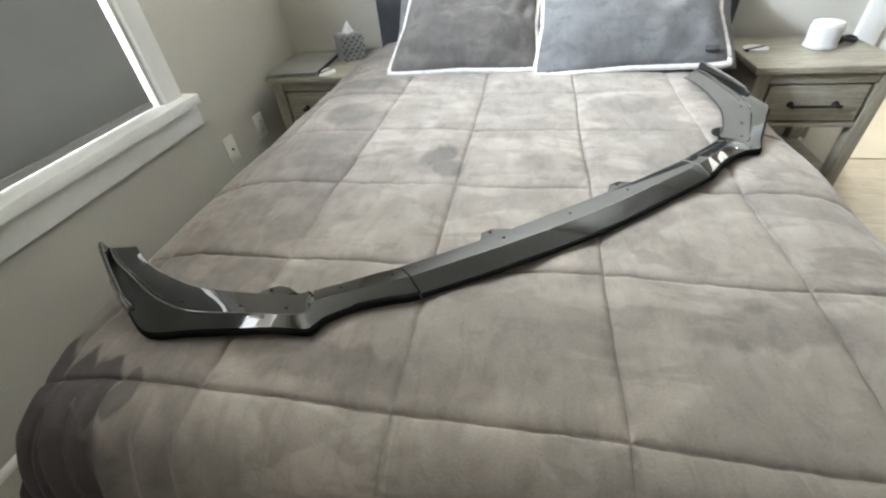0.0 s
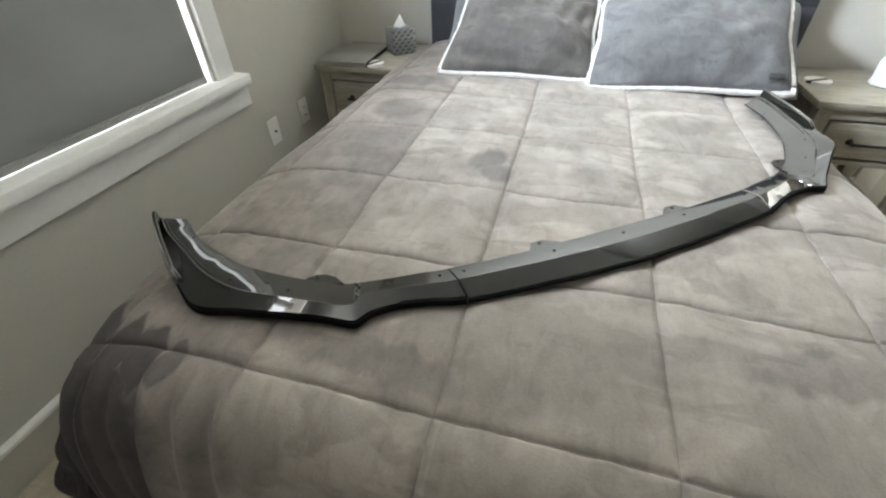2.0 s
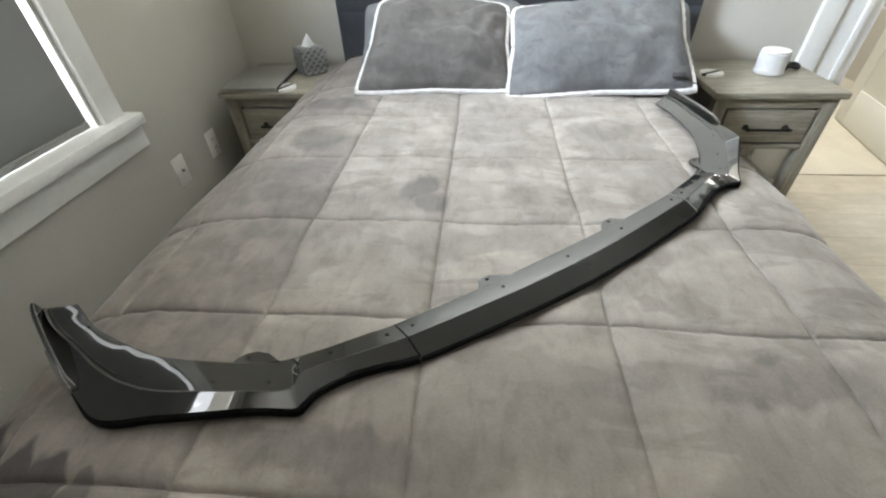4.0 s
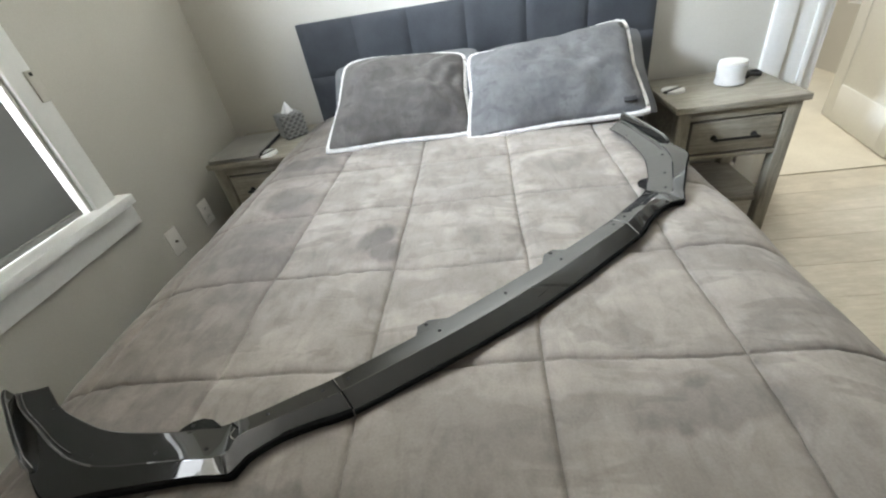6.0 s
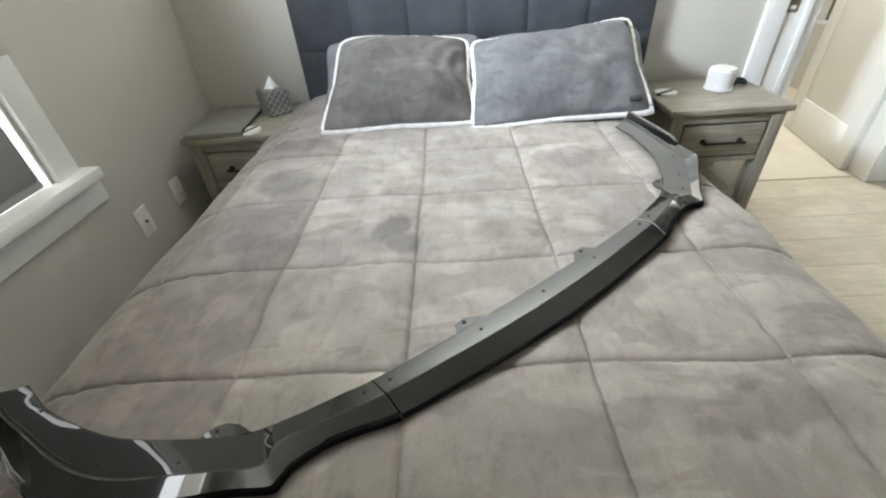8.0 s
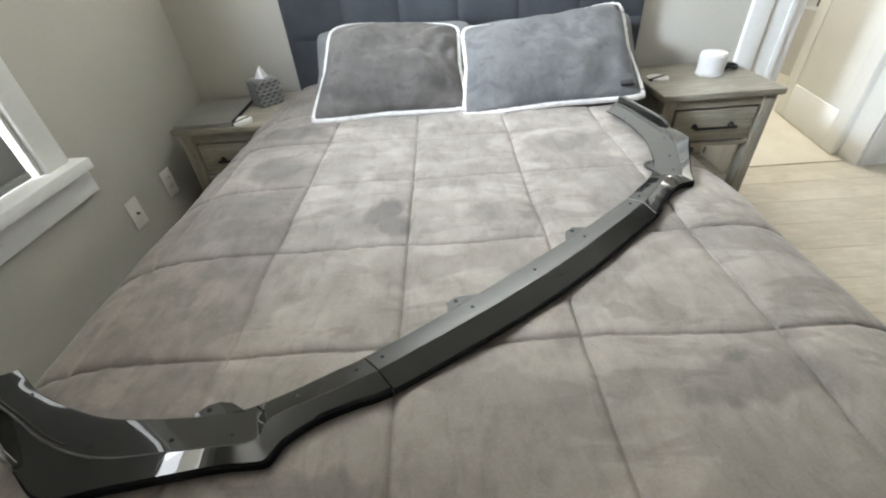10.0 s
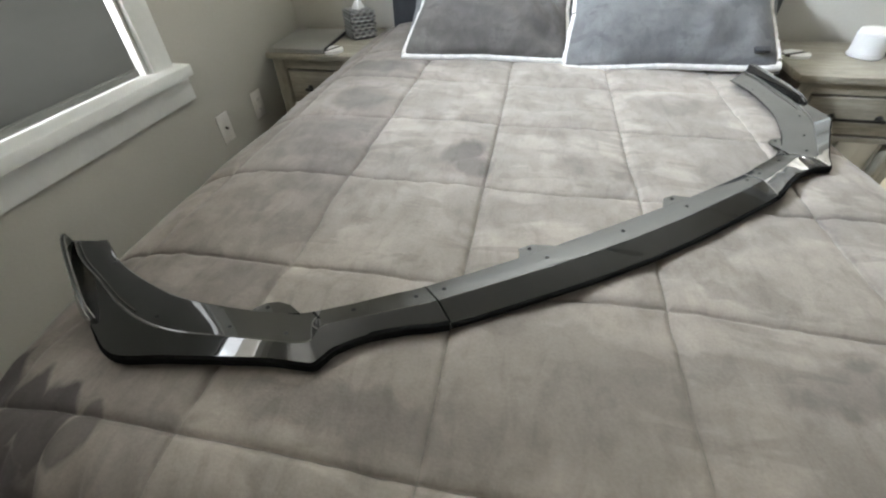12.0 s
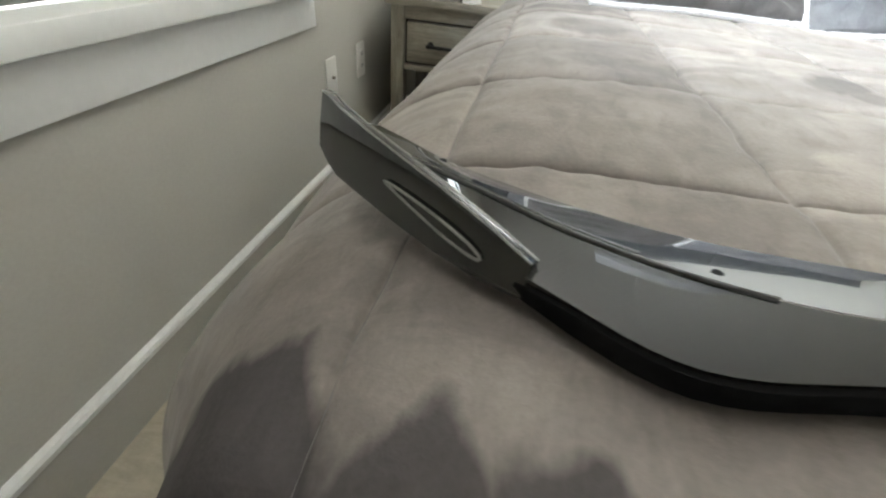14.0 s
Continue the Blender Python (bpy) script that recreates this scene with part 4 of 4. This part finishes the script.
def wing_rows():
    """The upright outer wall of one end, rising towards its tip."""
    line = [(0.777, 0.216, 0.020), (0.788, 0.240, 0.029), (0.800, 0.280, 0.035), (0.811, 0.318, 0.039), (0.820, 0.352, 0.042), (0.829, 0.388, 0.046), (0.832, 0.405, 0.049), (0.834, 0.420, 0.048)]
    rows = []
    for i, (s, w, h) in enumerate(line):
        z0 = -0.004 + (0.012 if i == len(line) - 1 else 0.004 if i == len(line) - 2 else 0)
        o = 0.010 * (h / 0.045)
        lift = (0.006, 0.003)[i] if i < 2 else 0.0
        rows.append([(s + 0.005, w - 0.003, z0 + lift), (s + 0.005 - 0.2 * o, w - 0.003, z0 + 0.4 * h), (s - 0.15 * o, w, h), (s - 0.003 - 0.15 * o, w + 0.0015, h + 0.001), (s - 0.005 - 0.2 * o, w + 0.002, h - 0.001),
                     (s - 0.006 - 0.4 * o, w + 0.003, z0 + 0.45 * h), (s - 0.008, w + 0.003, z0)])
    return rows


for sign in (-1, 1):
    flip = (lambda rows: mirrored(rows)) if sign < 0 else (lambda rows: rows)
    side = part("side_section", loft(flip(end_rows)), M_CARBON, lip, "carbon end section with a raised corner", angle=70)
    bead = [bent((sign * r[4][0], r[4][1], r[4][2] + 0.0004)) for r in end_rows[56:]]
    part("crease_bead", tube(bead, 0.0015, 9), M_BEAD, side, "thin raised bead along the crease")
    bead = [bent((sign * p.x, p.y, p.z + 0.0004)) for p in (Vector(r[5]).lerp(Vector(r[6]), 0.35) for r in end_rows[62:])]
    part("crease_bead", tube(bead, 0.0014, 9), M_CARBON, side, "thin raised bead beside the crease")
    part("end_fin", loft(flip(wing_rows()), (0, 2, 4, 6)), M_CARBON, side, "upright carbon end fin", angle=75)
    # pale tubes draw the bright lines along the fin's upper edges
    for j in (2, 4):
        part("fin_edge", tube([bent((sign * r[j][0], r[j][1], r[j][2] + 0.0003)) for r in wing_rows()], 0.0007, 6), M_PALE_EDGE, side, "edge of the fin, its glint put in as pale colour")
    # teardrop ridge on the outer side of the fin, its highlight put in as pale colour
    drop = []
    for k in range(28):
        t = 2 * math.pi * k / 28
        a = 0.5 - 0.5 * math.cos(t)
        w = 0.238 + 0.085 * a
        s = 0.788 + (w - 0.240) * 0.29 + 0.0046
        drop.append(bent((sign * s, w, 0.012 + 0.008 * a + 0.006 * math.sin(t) * (1 - 0.6 * a))))
    part("ridge", tube(drop, 0.0010, 6, True), M_PALE_EDGE, side, "thin teardrop-shaped ridge")
    # two-step break at the inner rim
    part("joint_lip", tube([(sign * 0.3335, -0.010, 0.0095), (sign * 0.336, 0.022, 0.0208), (sign * 0.338, 0.045, 0.0168), (sign * 0.339, 0.063, 0.0125)], 0.0012, 6), M_BLACK if sign < 0 else M_PALE_EDGE, side)
    part("notch", boxed((-0.0015, -0.010, 0), (0.0015, 0.010, 0.0016), 0.0006, 1, pose(*bent((sign * 0.492, 0.079, 0.0112)), 0, 0, sign * -20)), M_BLACK, side, "small dark slot at the rim")
    hook = [(s, w, 0.0185 - 0.0131 * (w - 0.049) / 0.046) for s, w in ((0.484, 0.094), (0.489, 0.083), (0.496, 0.074), (0.5005, 0.068), (0.500, 0.060), (0.4965, 0.052))]
    part("pale_line", tube([bent((sign * s, w, z)) for s, w, z in hook], 0.0009, 6), M_PALE_EDGE, side, "thin pale hooked line at the rim")
    tab = bmesh.new()
    outline = [(0.512, 0.100), (0.522, 0.126), (0.536, 0.142), (0.552, 0.148), (0.568, 0.146), (0.580, 0.137)]
    lo = [tab.verts.new(bent((sign * s, w, 0.0030 - 0.16 * (w - 0.10)))) for s, w in outline]
    hi = [tab.verts.new(bent((sign * s, w, 0.0060 - 0.16 * (w - 0.10)))) for s, w in outline]
    m = len(outline)
    for i in range(m):
        tab.faces.new((lo[i], lo[(i + 1) % m], hi[(i + 1) % m], hi[i]))
    tab.faces.new(lo[::-1]), tab.faces.new(hi)
    part("mounting_tab", tab, M_CARBON, side)
    for k, q in ((2, 0.5), (13, 0.5), (40, 0.25), (48, 0.3), (58, 0.22), (77, 0.8)):
        p = Vector(end_rows[k][5 + int(q * 4)]).lerp(Vector(end_rows[k][6 + int(q * 4)]), q * 4 - int(q * 4))
        hole = lathe([(0.003, 0), (0.003, 0.0004), (0.0026, 0.0005)], 14)
        bmesh.ops.transform(hole, matrix=pose(*bent((sign * p.x, p.y, p.z))), verts=hole.verts)
        part("screw_hole", hole, M_HOLE, side)
    hole = lathe([(0.0032, 0), (0.0032, 0.0004), (0.0028, 0.0005)], 14)
    bmesh.ops.transform(hole, matrix=pose(*bent((sign * 0.552, 0.137, 0.0002))), verts=hole.verts)
    part("screw_hole", hole, M_HOLE, side)
    edge = [bent((sign * b[0][0], b[0][1] - 0.001, 0.0045)) for b in end_rows if b[0][1] < 0.30]
    band = bmesh.new()
    loops = []
    for k, p in enumerate(edge):
        q0, q1 = Vector(edge[max(k - 1, 0)]), Vector(edge[min(k + 1, len(edge) - 1)])
        d = (q1 - q0).normalized()
        o = Vector((d.y, -d.x, 0)) * sign
        c = Vector(p)
        k = max(0.12, min(1.0, (len(edge) - 1 - k) / 8))
        loops.append([band.verts.new(c + (o * a + Vector((0, 0, h))) * k) for a, h in ((-0.004, -0.005), (0.0030, -0.005), (0.0036, -0.002), (0.0036, 0.0030), (0.0024, 0.0064), (-0.004, 0.0074))])
    for a, b in zip(loops, loops[1:]):
        for i in range(6):
            band.faces.new((a[i], a[(i + 1) % 6], b[(i + 1) % 6], b[i]))
    band.faces.new(loops[0][::-1]), band.faces.new(loops[-1])
    part("edge_trim", band, M_BLACK, side, "black rubber edge strip, also the shade at the face's foot")
edge = [(r[0][0], r[0][1] - 0.001, 0.0045) for r in mirrored(half)[:-1] + half]
part("edge_trim", tube(edge, 0.0046, 8), M_BLACK, lip, "black rubber edge strip, also the shade at the face's foot")
for k, sign in ((17, -1), (9, -1), (0, 1), (9, 1), (17, 1)):
    p = Vector(half[k][7])
    hole = lathe([(0.003, 0), (0.003, 0.0004), (0.0026, 0.0005)], 14)
    bmesh.ops.transform(hole, matrix=pose(sign * p.x, p.y, p.z), verts=hole.verts)
    part("screw_hole", hole, M_HOLE, lip)
for s in (-0.155, 0.155):
    tab = bmesh.new()
    outline = [(-0.034, -0.006), (-0.020, 0.010), (-0.014, 0.021), (0.010, 0.021), (0.022, 0.012), (0.040, -0.004)]
    if s > 0:
        outline = [(-a, b) for a, b in outline[::-1]]
    lo = [tab.verts.new((s + a, 0.056 + b, 0.0075 - 0.18 * b)) for a, b in outline]
    hi = [tab.verts.new((s + a, 0.056 + b, 0.0110 - 0.18 * b)) for a, b in outline]
    m = len(outline)
    for i in range(m):
        tab.faces.new((lo[i], lo[(i + 1) % m], hi[(i + 1) % m], hi[i]))
    tab.faces.new(lo[::-1]), tab.faces.new(hi)
    t = part("mounting_tab", tab, M_CARBON, lip)
    hole = lathe([(0.0035, 0), (0.0035, 0.0007), (0.003, 0.0008)], 14)
    bmesh.ops.transform(hole, matrix=pose(s, 0.068, 0.0090, -10), verts=hole.verts)
    part("screw_hole", hole, M_HOLE, t)

# ---------- floor planks ----------
PW, PL = 0.19, 1.52
bm = boxed((-PL / 2 + 0.0004, -PW / 2 + 0.0004, -0.004), (PL / 2 - 0.0004, PW / 2 - 0.0004, 0), 0.0006, 1)
plank = mesh_object("plank", bm, M_FLOOR, False)
plank.parent = floor
spots = [(WX - 0.4 + PL / 2 + i * PL + (j * 0.37 % 1.0) * 0.6 - 0.6, BY + 0.045 - PW / 2 - j * PW) for j in range(25) for i in range(4)]
spots = [(x, y) for x, y in spots if y - PW / 2 > FY - 0.12]
# the end planks are sawn off under the walls
sawn = [(max(x - PL / 2, WX - 0.05), min(x + PL / 2, RX + 0.05), y) for x, y in spots]
for k, (x0, x1, y) in enumerate(p for p in sawn if p[1] - p[0] > 0.06):
    ob = plank if k == 0 else plank.copy()
    if k:
        scene.collection.objects.link(ob)
    ob.location = ((x0 + x1) / 2, y, 0)
    ob.scale = ((x1 - x0) / PL, 1, 1)
